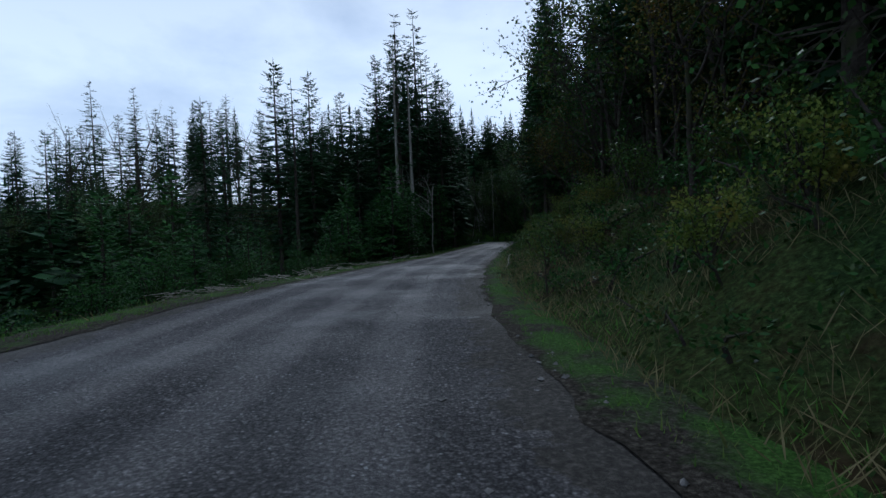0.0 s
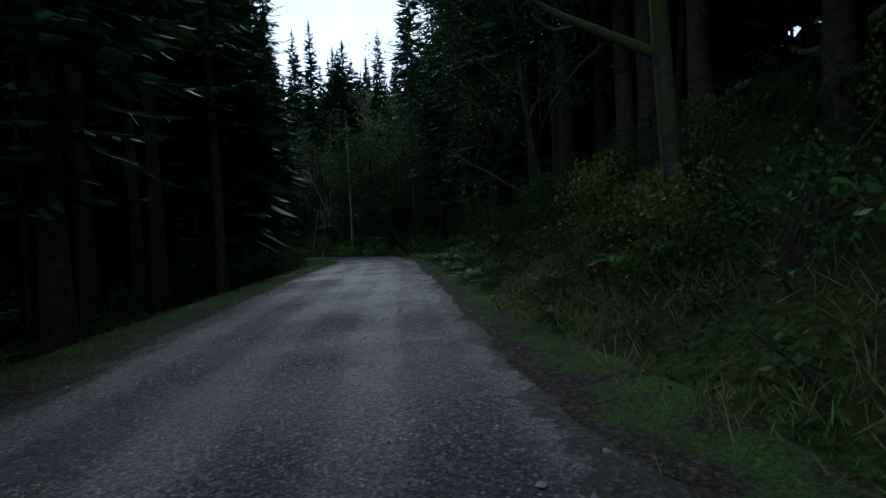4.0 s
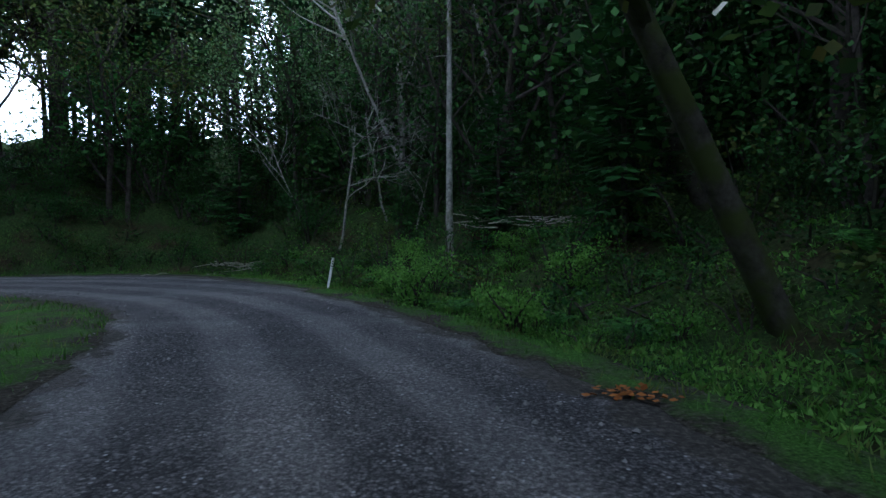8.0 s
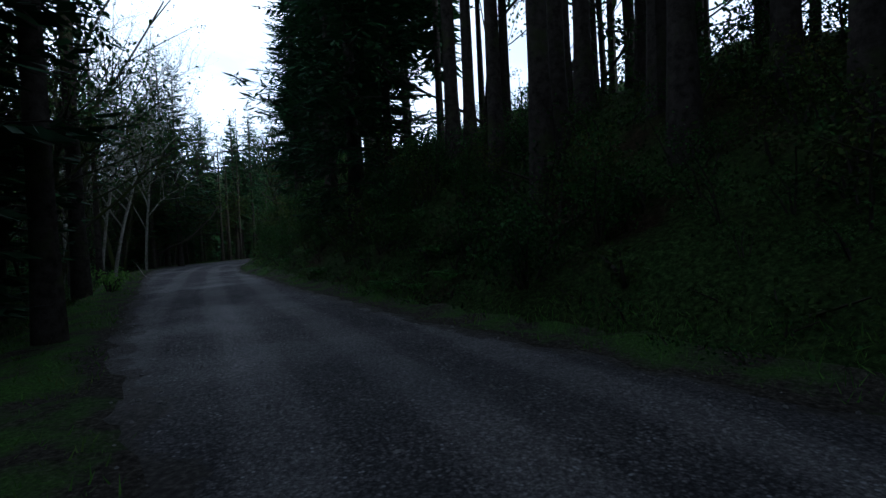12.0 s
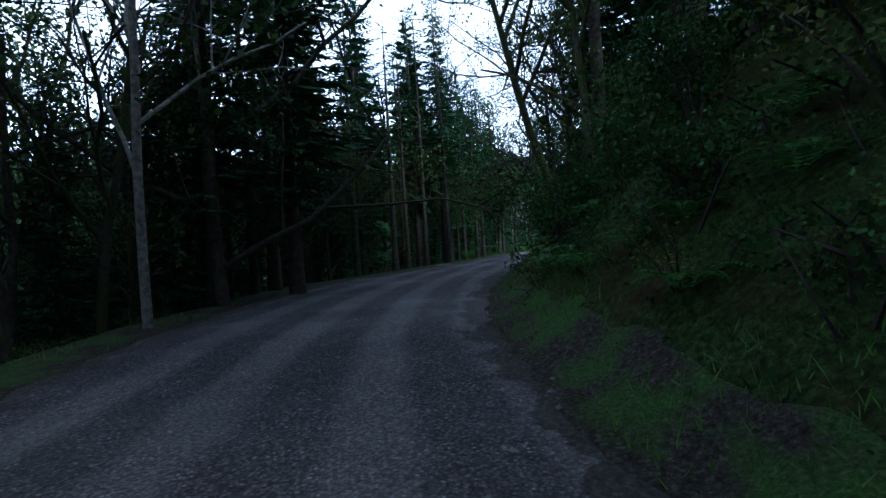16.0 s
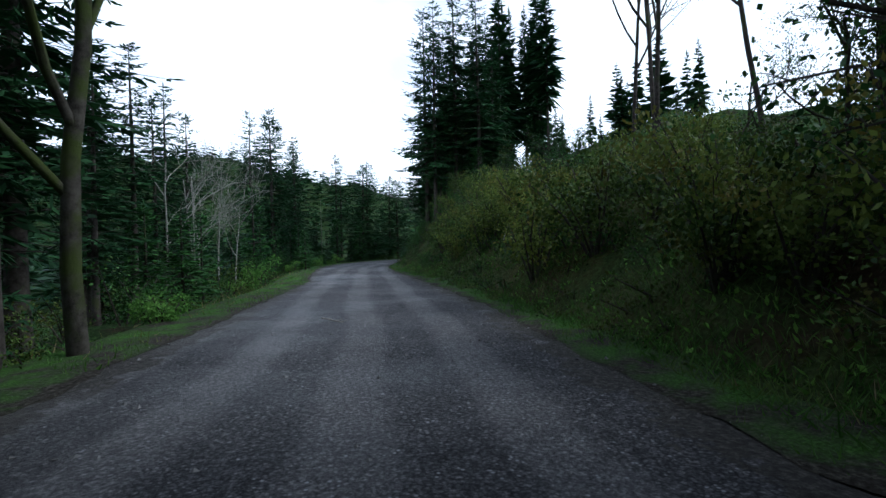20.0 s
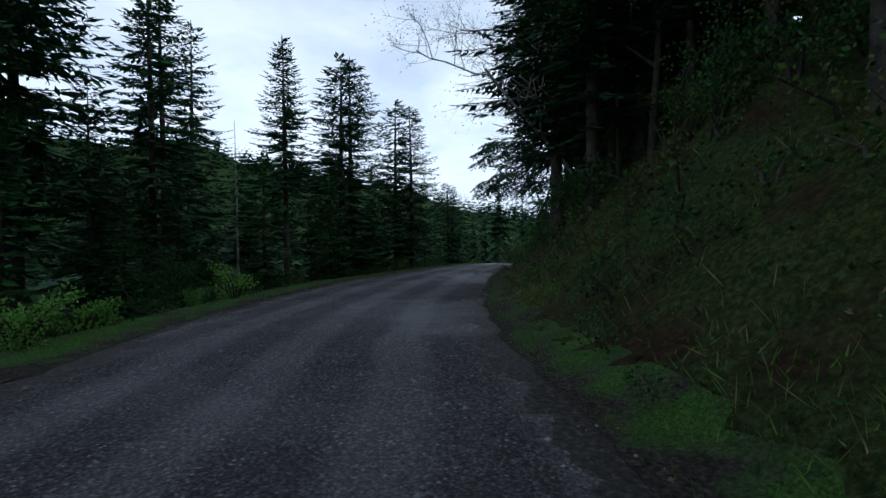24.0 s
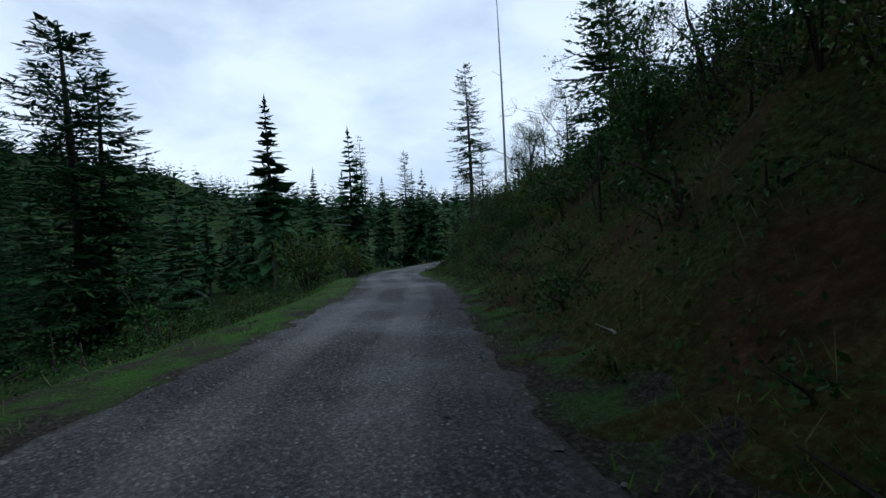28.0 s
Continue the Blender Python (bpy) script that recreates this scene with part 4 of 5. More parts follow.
def scatter(seed, names, s0, s1, d0, d1, count, size=(0.8, 1.2), gap=1.0, apart=0.0, sink=0.0):
    """Plants spread over a stretch of the plan: along the road from s0 to s1, from d0 to d1 to its left."""
    rs = np.random.RandomState(seed)
    done, tries = [], 0
    while len(done) < count and tries < count * 8:
        tries += 1
        p = xy(s0 + rs.rand() * (s1 - s0), d0 + rs.rand() * (d1 - d0))
        if MARKS and min((p[0] - q[0]) ** 2 + (p[1] - q[1]) ** 2 for q in MARKS) < 1.2:
            continue
        if not clear_of_road(p[0], p[1], gap):
            continue
        if apart and done and np.min(np.linalg.norm(np.array(done) - p, axis=1)) < apart:
            continue
        done.append(p)
        k = names[rs.randint(len(names))]
        if STORE[k]["category"] == "bush" and road_coords(p[None])[1][0] ** 2 > 7.8 ** 2:
            w = size[0] + rs.rand() * (size[1] - size[0])
            BEHIND.append((STORE[k]["meshes"], p[0], p[1], float(ground_z(p[0], p[1])), w, w, rs.rand() * 6.283))
            continue
        if STORE[k]["category"] == "tree" and not -7.7 < road_coords(p[None])[1][0] < 9.0:
            w = size[0] + rs.rand() * (size[1] - size[0])
            if k[:3] in ("fir", "pol") and road_coords(p[None])[1][0] ** 2 > 12.5 ** 2:
                BEHIND.append((POLES_BEHIND[rs.randint(3)], p[0], p[1], float(ground_z(p[0], p[1])), w, w * 1.2, rs.rand() * 6.283))
                continue
            if k[:3] in ("lea", "map", "ald"):
                BEHIND.append((LIGHT[rs.randint(3)], p[0], p[1], float(ground_z(p[0], p[1])), w * 1.1, w * 1.15, rs.rand() * 6.283))
                continue
            BEHIND.append((STORE[k]["meshes"], p[0], p[1], float(ground_z(p[0], p[1])), w, w, rs.rand() * 6.283))
            continue
        plant(k, p[0], p[1], size[0] + rs.rand() * (size[1] - size[0]), rs.rand() * 360, sink, 0.9 + 0.25 * rs.rand())


def stick(x, y, length, turn, pitch=0.0, r=0.02, mat=DEADWOOD, label="pale dead branch lying beside the road", z=None):
    rs = np.random.RandomState(int(abs(x * 13 + y * 7) * 10) % 9999)
    soup = Soup()
    t = np.linspace(0, 1, 6)
    pts = np.column_stack([t * length, rs.randn(6) * 0.03 * length, rs.randn(6) * 0.012 * length])
    soup.tube(pts, np.linspace(r, r * 0.4, 6), 6)
    for k in (2, 3, 4):
        e = pts[k] + np.array([0.6, rs.choice([-1, 1]) * 0.6, 0.3 * rs.rand()]) * length * 0.2
        soup.tube([pts[k], (pts[k] + e) / 2 + rs.randn(3) * 0.01, e], [r * 0.45, r * 0.35, r * 0.15], 4)
    ob = new("branch", soup.mesh("branch", mat, True))
    zz = max(float(ground_z(x, y)), 0.0 if clear_of_road(x, y, -0.3) else 0.03) if z is None else z
    ob.matrix_world = pose(x, y, zz + r * 0.8, 0, -pitch, turn)
    return tagged(ob, label, "branch", "fallen branches")


FIRS, POLES, YOUNG = ["fir0", "fir1", "fir2", "fir3"], ["pole0", "pole1", "pole2"], ["young0", "young1", "young2"]
BUSHES, OLIVES, MAPLES, ALDERS = ["bush0", "bush1", "bush2"], ["olive0", "olive1"], ["maple0", "maple1", "maple2"], ["alder0", "alder1"]
BRIGHTS, FERNS = ["bright0", "bright1"], ["fern0", "fern1", "fern2"]

# ---- trees that stand out ----
# first stretch, downhill side
mark("thin0", -4.0, 49.1, 20, 20)
mark("thin1", -2.6, 48.2, 19, 80)
for x, y, top in ((-6.5, 56, 21.5), (-3.2, 58, 22), (0.2, 62, 21), (-17.4, 55.8, 21.5), (-15.0, 61.4, 21.8), (-12.2, 66, 20.5), (-22.3, 49.3, 15.8), (-9.5, 60, 17)):
    mark(("fir0", "fir2", "fir1")[int(top * 10) % 3], x, y, top, x * 37)
mark("thin2", -14.5, 52, 18, 50)
mark("bare1", -0.9, 48.6, 8.6, 200, 1.1)
for x, y, top in ((-42, 55.6, 15), (-33, 50, 8), (-31, 51.5, 8.6), (-20.8, 40, 8), (-20.6, 56.4, 13.2), (-26.8, 64.7, 18)):
    mark("fir1" if top > 10 else "young0", x, y, top, x * 31)
# the hairpin's outer side
mark("snag0", 11.1, 112.9, 16, 0)
mark("snag1", 14.0, 117.0, 17, 40, 1.0, (0, -14))
mark("snag1", 10.2, 118.2, 15, 160, 0.9, (8, -24))
mark("leaner", 15.4, 103.3, 13, 10, 1.0, (4, -26))
mark("leaner", 17.5, 109.7, 14, 120, 1.0, (0, -20))
mark("pole1", 16.0, 100.4, 24, 10)
mark("alder0", 9.5, 121.5, 12, 0)
mark("alder1", 7.0, 122.5, 11, 90)
mark("alder0", 4.5, 121.0, 9, 230, 1.2, (0, -10))
for x, y, top in ((-12.6, 118.3, 27), (-13.6, 119.3, 27), (-9.3, 124.0, 28), (-9.9, 125.4, 28), (-17.6, 117.2, 28), (-19.5, 115.2, 26), (-24.5, 114.4, 27), (-25.5, 114.0, 27), (-22.9, 113.4, 26), (-4.0, 126.0, 26), (-17.8, 118.5, 27), (-20.5, 120.5, 26), (-30.7, 117.5, 27)):
    mark(("pole0", "pole1", "pole2")[int(x * 10) % 3], x, y, top, x * 57, 1.15)
# inside the bend
for x, y, top in ((-17.8, 104.9, 22), (-2.6, 108.2, 22), (3.0, 96.5, 23), (1.2, 97.5, 22), (0.0, 92.0, 24), (3.2, 91.0, 23)):
    mark(("pole0", "pole2")[int(top) % 2], x, y - 1.0, top, y * 41)
# second stretch
mark("near0", -30.6, 106.2, 22, 10, 1.3)
mark("fir0", -34.5, 105.5, 21, 60, 1.3)
for x, y, top, k in ((1.6, 73.2, 19.5, "pole2"), (-57.4, 80.9, 21.5, "pole1"), (-57.0, 77.4, 20.5, "pole0"), (-76.5, 81.0, 17, "pole2"), (-84.4, 79.5, 17, "pole0"), (-38.6, 88.6, 17, "pole2"), (-66, 79.5, 16, "thin2"), (-70.5, 79.6, 16, "thin2"), (-80, 79.4, 16, "thin2"), (-74.0, 78.6, 16, "pole1"), (-78.0, 78.0, 19, "bare2"), (-82.5, 78.9, 18, "bare2"), (-72.3, 77.8, 19, "bare2")):
    mark(k, x, y, top, x * 23, 1.1)
mark("bare0", -49.5, 82.2, 11, 30, 0.9, (-6, -4))
mark("leaner", -61.2, 91.6, 15, 200, 0.9, (16, 4))
mark("maple1", -64.5, 91.4, 13, 80)
mark("maple0", -57.5, 93.0, 14, 10)
for x, y, top, k in ((-65.5, 90.6, 12, "leafy0"), (-69.5, 91.2, 12, "leafy1"), (-73.5, 91.5, 11, "leafy0"), (-77.5, 92.0, 10, "leafy1"), (-82, 92.5, 9, "leafy0")):
    mark(k, x, y, top, x * 19)
mark("bare0", -95.1, 81.6, 12.5, 0)
for s, d, top, k in ((166, -6.0, 21, "near1"), (170.5, -6.5, 21, "dense0"), (162, -7.0, 20, "near0"), (182, 8.0, 19, "fir0"), (187.5, 8.6, 19, "fir3"), (192, 7.6, 18, "fir0")):
    mark(k, *xy(s, d), top, s * 13, 1.0)
mark("maple2", -93.6, 79.9, 12, 50)
mark("near1", -92.5, 77.5, 15, 50)
mark("pole0", -94.6, 79.9, 17, 90)
mark("fir0", -98.5, 77.5, 15, 90)
for x, y, top, k in ((-98.2, 77.4, 19, "near0"), (-99.8, 78.0, 18, "fir1"), (-91.5, 77.6, 18, "near1"), (-89.8, 79.2, 18, "pole0"), (-87.0, 77.8, 18, "near0"), (-101.4, 76.4, 13, "fir3"),
                     (-106.5, 76.6, 9.3, "fir1"), (-109.2, 75.2, 10.6, "fir0"), (-110.8, 76.2, 10.8, "fir2"), (-114.9, 75.6, 9.7, "fir0"), (-119.2, 74.6, 11.7, "fir2"), (-121.8, 75.0, 10.6, "fir1"), (-113.2, 73.0, 11.0, "fir3"), (-117.0, 72.0, 11, "fir0")):
    mark(k, x, y, top, x * 29, 0.9 if k[0] == "n" else 1.25)
for x, y, top, ln in ((-112.5, 77.0, 8.5, -6), (-116.0, 77.2, 8.0, 5), (-117.6, 76.6, 9.0, -8), (-120.5, 77.0, 8.0, -12), (-114.2, 78.0, 6.5, 3), (-123.0, 77.4, 7.5, -15)):
    mark("bare1", x, y, top, x * 17, 0.8, (0, ln))
mark("young1", -103.6, 80.4, 3.0, 0, 1.2)
# third stretch
for x, y, top, ln in ((-100.3, 94.3, 17, 6), (-101.6, 95.2, 18, -4), (-104.0, 95.6, 17, 3), (-93.1, 93.6, 15, 5), (-97.5, 95.5, 16, -6)):
    mark("bare2", x, y, top, x * 13, 0.9, (0, ln))
mark("pole1", -144.7, 102.1, 23, 10)
mark("thin0", -140.0, 101.0, 19, 70)
mark("young2", -128.7, 95.8, 10.2, 0, 1.2)
mark("fir2", -150.5, 97.6, 20.6, 0)
mark("young2", -135.0, 98.5, 9, 40)
for x, y, top in ((-150.5, 75.7, 18.8), (-171.6, 75.7, 18.6), (-161.4, 83.4, 13.8), (-158.0, 77.5, 17.2), (-227, 92, 17), (-152.5, 73.0, 19)):
    mark(("fir0", "fir1", "fir2", "fir3")[int(x * 10) % 4], x, y, top, x * 71, 1.1)
for x, y, top, k in ((-169.7, 87.3, 15.8, "near0"), (-173.4, 92.2, 13.2, "near1"), (-174.4, 91.0, 14.0, "dense0"), (-166.2, 86.5, 14.6, "dense0"), (-170.3, 82.5, 17, "fir1"), (-147.6, 76.2, 17, "near1"), (-161.1, 77.1, 17, "fir0")):
    mark(k, x, y, top, x * 41, 1.45 if k[0] in "dn" else 1.2)
mark("near0", -187.6, 98.2, 8.8, 0, 1.9)
mark("dense0", -188.8, 99.0, 7.6, 70, 1.7)
mark("near1", -184.5, 95.0, 5.6, 40, 1.7)
mark("dense1", -193.0, 95.0, 7.6, 40, 1.5)
mark("snag0", -162.2, 80.6, 9, 0)
mark("young0", -128.6, 81.6, 3.4, 0, 1.2)
mark("alder2", -147.0, 95.0, 12.5, 200, 1.3, (28, 4))
mark("alder2", -150.0, 96.4, 12.5, 100, 1.3, (22, 0))
for x, y, top, k in ((-155.5, 101.5, 15.5, "near1"), (-159.0, 103.0, 16, "dense0"), (-152.5, 101.8, 15, "dense1"), (-150.0, 102.0, 14.5, "near0"), (-153.5, 98.8, 14.5, "near1"), (-157.0, 100.2, 15, "near0"), (-163.5, 103.2, 19, "near1"), (-160.2, 102.4, 19, "near0")):
    mark(k, x, y, top, x * 33, 1.2)
plant("overhang", -165.8, 103.6, 1.0, 0)
mark("olive0", -193.8, 107.8, 2.0, 0, 1.15)
mark("olive1", -202.5, 114.5, 1.6, 0, 1.15)
mark("snag0", -199.0, 126.5, 21, 0, 0.8)
mark("fir2", -202.8, 125.9, 15.5, 0, 1.3)
for x, y, top in ((-243, 135, 17), (-248, 146, 16), (-236, 131, 14), (-252, 140, 15), (-231, 150, 15), (-240, 120, 13)):
    mark(("pole0", "fir1", "pole2")[int(top) % 3], x, y, top, x * 17)

# ---- first stretch ----
scatter(1, YOUNG, 8, 36, 9, 15, 14, (0.4, 0.62), 2.2, 1.6)
scatter(102, YOUNG, 34, 58, 6.5, 12, 16, (0.6, 1.0), 2.2, 1.4)
scatter(101, BUSHES, 8, 60, 8.0, 12, 18, (0.7, 1.1), 2.0, 1.6)
scatter(3, ["leafy2", "leafy2", "leafy0"], 4, 60, -11, -7.0, 24, (0.8, 1.15), 2.6, 1.8)
scatter(103, ["fir3", "fir0", "leafy1"], 2, 60, -16, -9, 14, (0.9, 1.15), 3, 3.0)
scatter(5, OLIVES + ["yellow1", "yellow0"], 0, 62, -7.5, -3.8, 34, (0.5, 0.95), 1.6, 1.2)
scatter(6, ["fir3", "fir0", "fir1"], 54, 98, -14, -5, 22, (0.85, 1.15), 3.2, 2.4)
scatter(106, ["leafy1", "maple1"], 58, 96, -8, -4, 8, (0.8, 1.2), 2.4, 3)
scatter(7, FERNS, 58, 96, -6, -2.2, 66, (0.7, 1.3), 0.5, 0.6)
scatter(8, ["pole2", "pole0", "fir2", "fir1"], 52, 92, 8.4, 14, 24, (0.8, 1.05), 2.0, 1.9)
scatter(117, ["near1", "pole2", "pole0"], 66, 92, 7.6, 8.9, 7, (0.75, 0.95), 2.4, 2.2)
scatter(109, BUSHES + ["young0"], 70, 94, 6, 12, 26, (0.6, 1.0), 1.6, 1.4)
scatter(9, BUSHES, 60, 98, -10, -4.0, 24, (0.6, 1.0), 2, 1.4)
# ---- the hairpin ----
scatter(113, ["leafy1", "leafy0", "alder0", "alder1", "fir3", "leafy1"], 94, 110, -26, -10, 28, (0.9, 1.4), 5, 1.8)
scatter(115, ["leafy1", "leafy0", "maple0", "maple2"], 108, 126, -19, -10, 18, (0.8, 1.3), 5, 1.8)
scatter(116, ["maple0", "maple2", "leafy0", "maple1", "leafy1"], 124, 144, -18, -9.5, 22, (1.0, 1.6), 4, 1.6)
scatter(108, ["near1", "fir3", "dense1"], 72, 92, -9, -5.0, 12, (0.7, 1.0), 3.0, 2.2)
scatter(104, ["young1", "young0", "young2"], 38, 58, 5.2, 8.5, 18, (0.6, 1.0), 1.2, 1.4)
scatter(11, POLES, 100, 136, -24, -11, 14, (0.75, 1.1), 6, 2.8)
scatter(12, BUSHES, 98, 134, -13, -9, 26, (0.8, 1.25), 4, 1.5)
scatter(112, ["young0", "young2", "young1", "leafy1", "leafy0"], 96, 122, -17, -8.5, 22, (0.7, 1.2), 4, 1.8)
scatter(14, FERNS, 92, 116, -9, -3.5, 22, (0.6, 1.1), 0.5, 0.5)
scatter(114, BRIGHTS, 92, 116, -9, -3.5, 22, (0.6, 1.1), 0.5, 0.5)
# ---- second stretch ----
scatter(21, ["pole0", "pole1", "thin2", "pole2"], 126, 166, -17, -7.5, 20, (0.75, 1.0), 4.5, 2.2)
scatter(121, ["fir3", "fir0", "pole2"], 162, 188, -10, -6.0, 11, (0.75, 1.0), 3.6, 2.2)
scatter(130, ["pole2", "fir3", "pole0", "dense1"], 120, 150, 4.2, 9, 14, (0.9, 1.2), 1.6, 2.0)
scatter(22, BUSHES, 122, 178, -8, -3.4, 36, (0.6, 1.0), 1.2, 1.2)
scatter(122, FERNS, 124, 180, -7, -2.6, 40, (0.7, 1.2), 0.8, 0.8)
scatter(23, ["bare2", "maple0", "bare3", "thin2", "bare3", "maple2", "leafy0"], 146, 206, 6.0, 13, 34, (0.75, 1.1), 1.6, 1.6)
scatter(128, ["fir3", "fir0", "leafy1", "maple2"], 131, 150, 5.2, 11, 14, (0.8, 1.1), 1.4, 1.8)
scatter(24, YOUNG, 140, 205, 8, 14, 12, (0.6, 1.0), 2.4, 1.8)
scatter(157, BUSHES, 170, 180, -8, -3.6, 14, (0.6, 1.0), 1.2, 1.0)
scatter(25, FERNS, 170, 182, -8, -2.4, 34, (0.6, 1.0), 0.8, 0.8)
scatter(125, BUSHES, 187, 201, -9, -3.8, 26, (0.8, 1.2), 0.6, 0.8)
scatter(141, BUSHES, 184, 198, -8, -4.0, 20, (0.9, 1.2), 0.6, 0.9)
mark("leafy1", *xy(203, -6.0), 12.5, 40, 1.3, (8, 0))
for s, d, top, k in ((202.5, -7.2, 13, "dense0"), (205.2, -6.4, 12, "near1"), (208.0, -7.0, 12, "dense1"), (211.0, -7.6, 11.5, "dense0"), (206.8, -9.0, 13, "near0"), (214.5, -8.4, 9.5, "dense1")):
    mark(k, *xy(s, d), top, s * 17, 1.1)
for x, y, turn in ((-76.0, 91.6, 30), (-73.0, 91.2, 150)):
    plant("overmaple", x, y, 1.12, turn, 0.0, 1.0, (36, 0))
mark("leafy0", -63.5, 92.2, 13, 60, 1.0, (10, 3))
scatter(129, ["dense0", "dense1", "leafy1"], 174, 208, 7.5, 9, 14, (0.4, 0.7), 2.0, 1.8)
mark("maple1", -79.0, 93.8, 13.5, 40, 1.2, (5, 0))
mark("maple1", -83.5, 94.2, 13, 140, 1.1, (4, 0))
scatter(126, ["leafy1", "leafy0", "leafy1"], 174, 208, 6.2, 13, 18, (0.8, 1.3), 1.8, 1.8)
# ---- third stretch ----
scatter(131, ["leafy1", "young1", "young2", "leafy0"], 206, 244, -13, -6.0, 16, (0.25, 0.42), 2.2, 1.6)
scatter(31, ["olive0", "yellow0", "yellow1", "olive1", "yellow0"], 200, 250, -11, -4.6, 64, (0.7, 1.15), 1.8, 1.0)
scatter(32, YOUNG, 208, 300, 6, 15, 20, (0.4, 0.95), 1.8, 2)
scatter(137, ["yellow0", "yellow1", "olive1"], 203, 246, -9, -4.0, 26, (0.8, 1.5), 1.2, 1.1)
scatter(132, BUSHES, 208, 300, 5.6, 12, 30, (0.5, 0.95), 1.4, 1.4)
scatter(133, BRIGHTS, 200, 282, 4.6, 8, 16, (0.7, 1.2), 0.8, 1.2)
scatter(134, ["fir3", "leafy1", "fir0", "leafy1"], 254, 274, -12, -5.5, 16, (0.55, 0.85), 3.4, 1.6)
scatter(135, ["dense0", "dense1"], 232, 292, 8, 16, 24, (0.3, 0.55), 3, 2.2)
scatter(136, ["alder2", "maple0", "leafy0", "leafy1"], 160, 182, 5.8, 12, 9, (0.8, 1.1), 1.6, 1.8)
scatter(34, FIRS, 266, 286, -18, -7.5, 15, (0.7, 1.0), 4, 2.4)
scatter(35, OLIVES + BUSHES, 250, 325, -10, -3.2, 60, (0.6, 1.1), 1.4, 1.2)
mark("bright0", *xy(150, 4.0), 1.2, 0, 1.2)
for x, y, top, k in ((-49.0, 84.4, 15, "alder2"), (-45.0, 83.0, 13, "bare3"), (-40.5, 88.0, 15, "alder2"), (-37.5, 89.0, 14, "bare3"), (-35.5, 88.0, 15, "bare3"), (-33.5, 90.0, 15, "bare3"), (-53.5, 81.5, 16, "fir0")):
    mark(k, x, y, top, x * 51, 1.2)
scatter(38, BRIGHTS, 272, 300, -4.4, -2.2, 6, (0.6, 0.9), 0.5, 1.2)

scatter(151, ["fir3", "fir1", "fir0", "pole2"], 50, 97, -8.0, -5.0, 15, (0.9, 1.15), 3.0, 2.2)
scatter(152, ["fir1", "pole2", "fir3"], 128, 172, -8.5, -5.4, 14, (0.8, 1.05), 3.4, 2.4)
scatter(153, ["leafy1", "dense1", "maple1", "leafy1"], 187, 213, -9.0, -5.4, 14, (0.7, 1.0), 2.2, 1.8)
scatter(154, ["fir3", "near1", "dense0", "leafy1", "fir0"], 254, 284, -10.5, -5.0, 26, (0.65, 0.95), 3.0, 1.8)

scatter(156, ["pole2", "fir1", "thin2", "pole0"], 195, 219, 5.2, 7.6, 12, (0.65, 0.85), 1.8, 1.5)
scatter(155, ["leafy0", "yellow0", "olive0", "yellow1", "leafy0"], 298, 326, -8, -3.4, 24, (0.28, 0.46), 1.6, 1.3)
mark("young1", -178.2, 112.7, 9.1, 0, 1.2)
stick(-173.0, 109.0, 2.2, 200, 78, 0.06, BARK, "dark broken dead trunk standing on the bank")
for x, y, top, k in ((-146.2, 95.8, 15, "near1"), (-151.0, 96.2, 17, "near0"), (-148.8, 95.6, 15, "near1")):
    mark(k, x, y, top, x * 47, 1.25, (6, 0))

for x, y, top, k in ((-53.0, 82.6, 17, "leafy0"), (-55.8, 83.2, 19, "fir0"), (-62.7, 77.0, 20, "fir2"), (-70.5, 77.6, 18, "fir2"), (-147.2, 93.8, 19, "fir3"), (-143.4, 93.2, 18, "fir0")):
    mark(k, x, y, top, x * 43, 1.2)
for x, y, top, ln in ((6.6, 118.0, 8.0, 14), (8.6, 118.9, 8.6, -8), (9.9, 117.4, 6.6, 10), (12.6, 116.6, 7.2, -14)):
    mark("bare1", x, y, top, x * 61, 1.2, (16, ln))

# ---- woods behind, as one mass each ----
WOODS = "dense dark fir woods behind the roadside"
mass("woods", 301, MID, -60, 60, -25, 150, 900, (15, 24), 20, lambda s, d, x, y: ((d > 13) & (d < 34) & (s < 98) & (s > 58) & (y < 84) & (x > -12)) | ((d < -13) & (d > -46) & (s < 104)), WOODS, "woods")
mass("woods", 302, MID, -70, 20, 40, 150, 700, (9, 14), 20, lambda s, d, x, y: (d > 14) & (d < 34) & (s > 172) & (s < 205), WOODS, "woods")
mass("woods", 315, MID, -70, 20, 40, 150, 700, (6, 11), 20, lambda s, d, x, y: (d > 13) & (d < 34) & (s > 134) & (s < 172), WOODS, "woods")
mass("woods", 303, MID, -300, -100, 30, 220, 900, (9, 16), 20, lambda s, d, x, y: ((s > 328) & (d > 5) & (d < 60)) | ((s > 352) & (d < -5)) | ((d < -11) & (d > -34) & (s > 268) & (s < 286)) | ((d > 16) & (d < 60) & (s > 205) & (np.sin(x * 0.9) * np.sin(y * 1.1) > 0.25)), WOODS, "woods")
mass("valley_woods", 304, FAR, -330, 10, -150, 78, 3000, (6, 14), 20, lambda s, d, x, y: d > 36, "fir woods in the valley below the road", "woods")
mass("ridge_woods", 305, FAR, -900, 250, -620, 620, 18000, (11, 19), 20,
     lambda s, d, x, y: (np.maximum(np.maximum(x - 70, -250 - x), np.maximum(y - 190, -60 - y)) > 130) & (np.maximum(np.maximum(x - 70, -250 - x), np.maximum(y - 190, -60 - y)) < 400)
     & ((x < -180) | ((x < 90) & (y > 150) & (x > -330))) & (np.random.RandomState(5).rand(len(x)) < 0.8), "distant fir woods on the ridges round the valley", "woods")
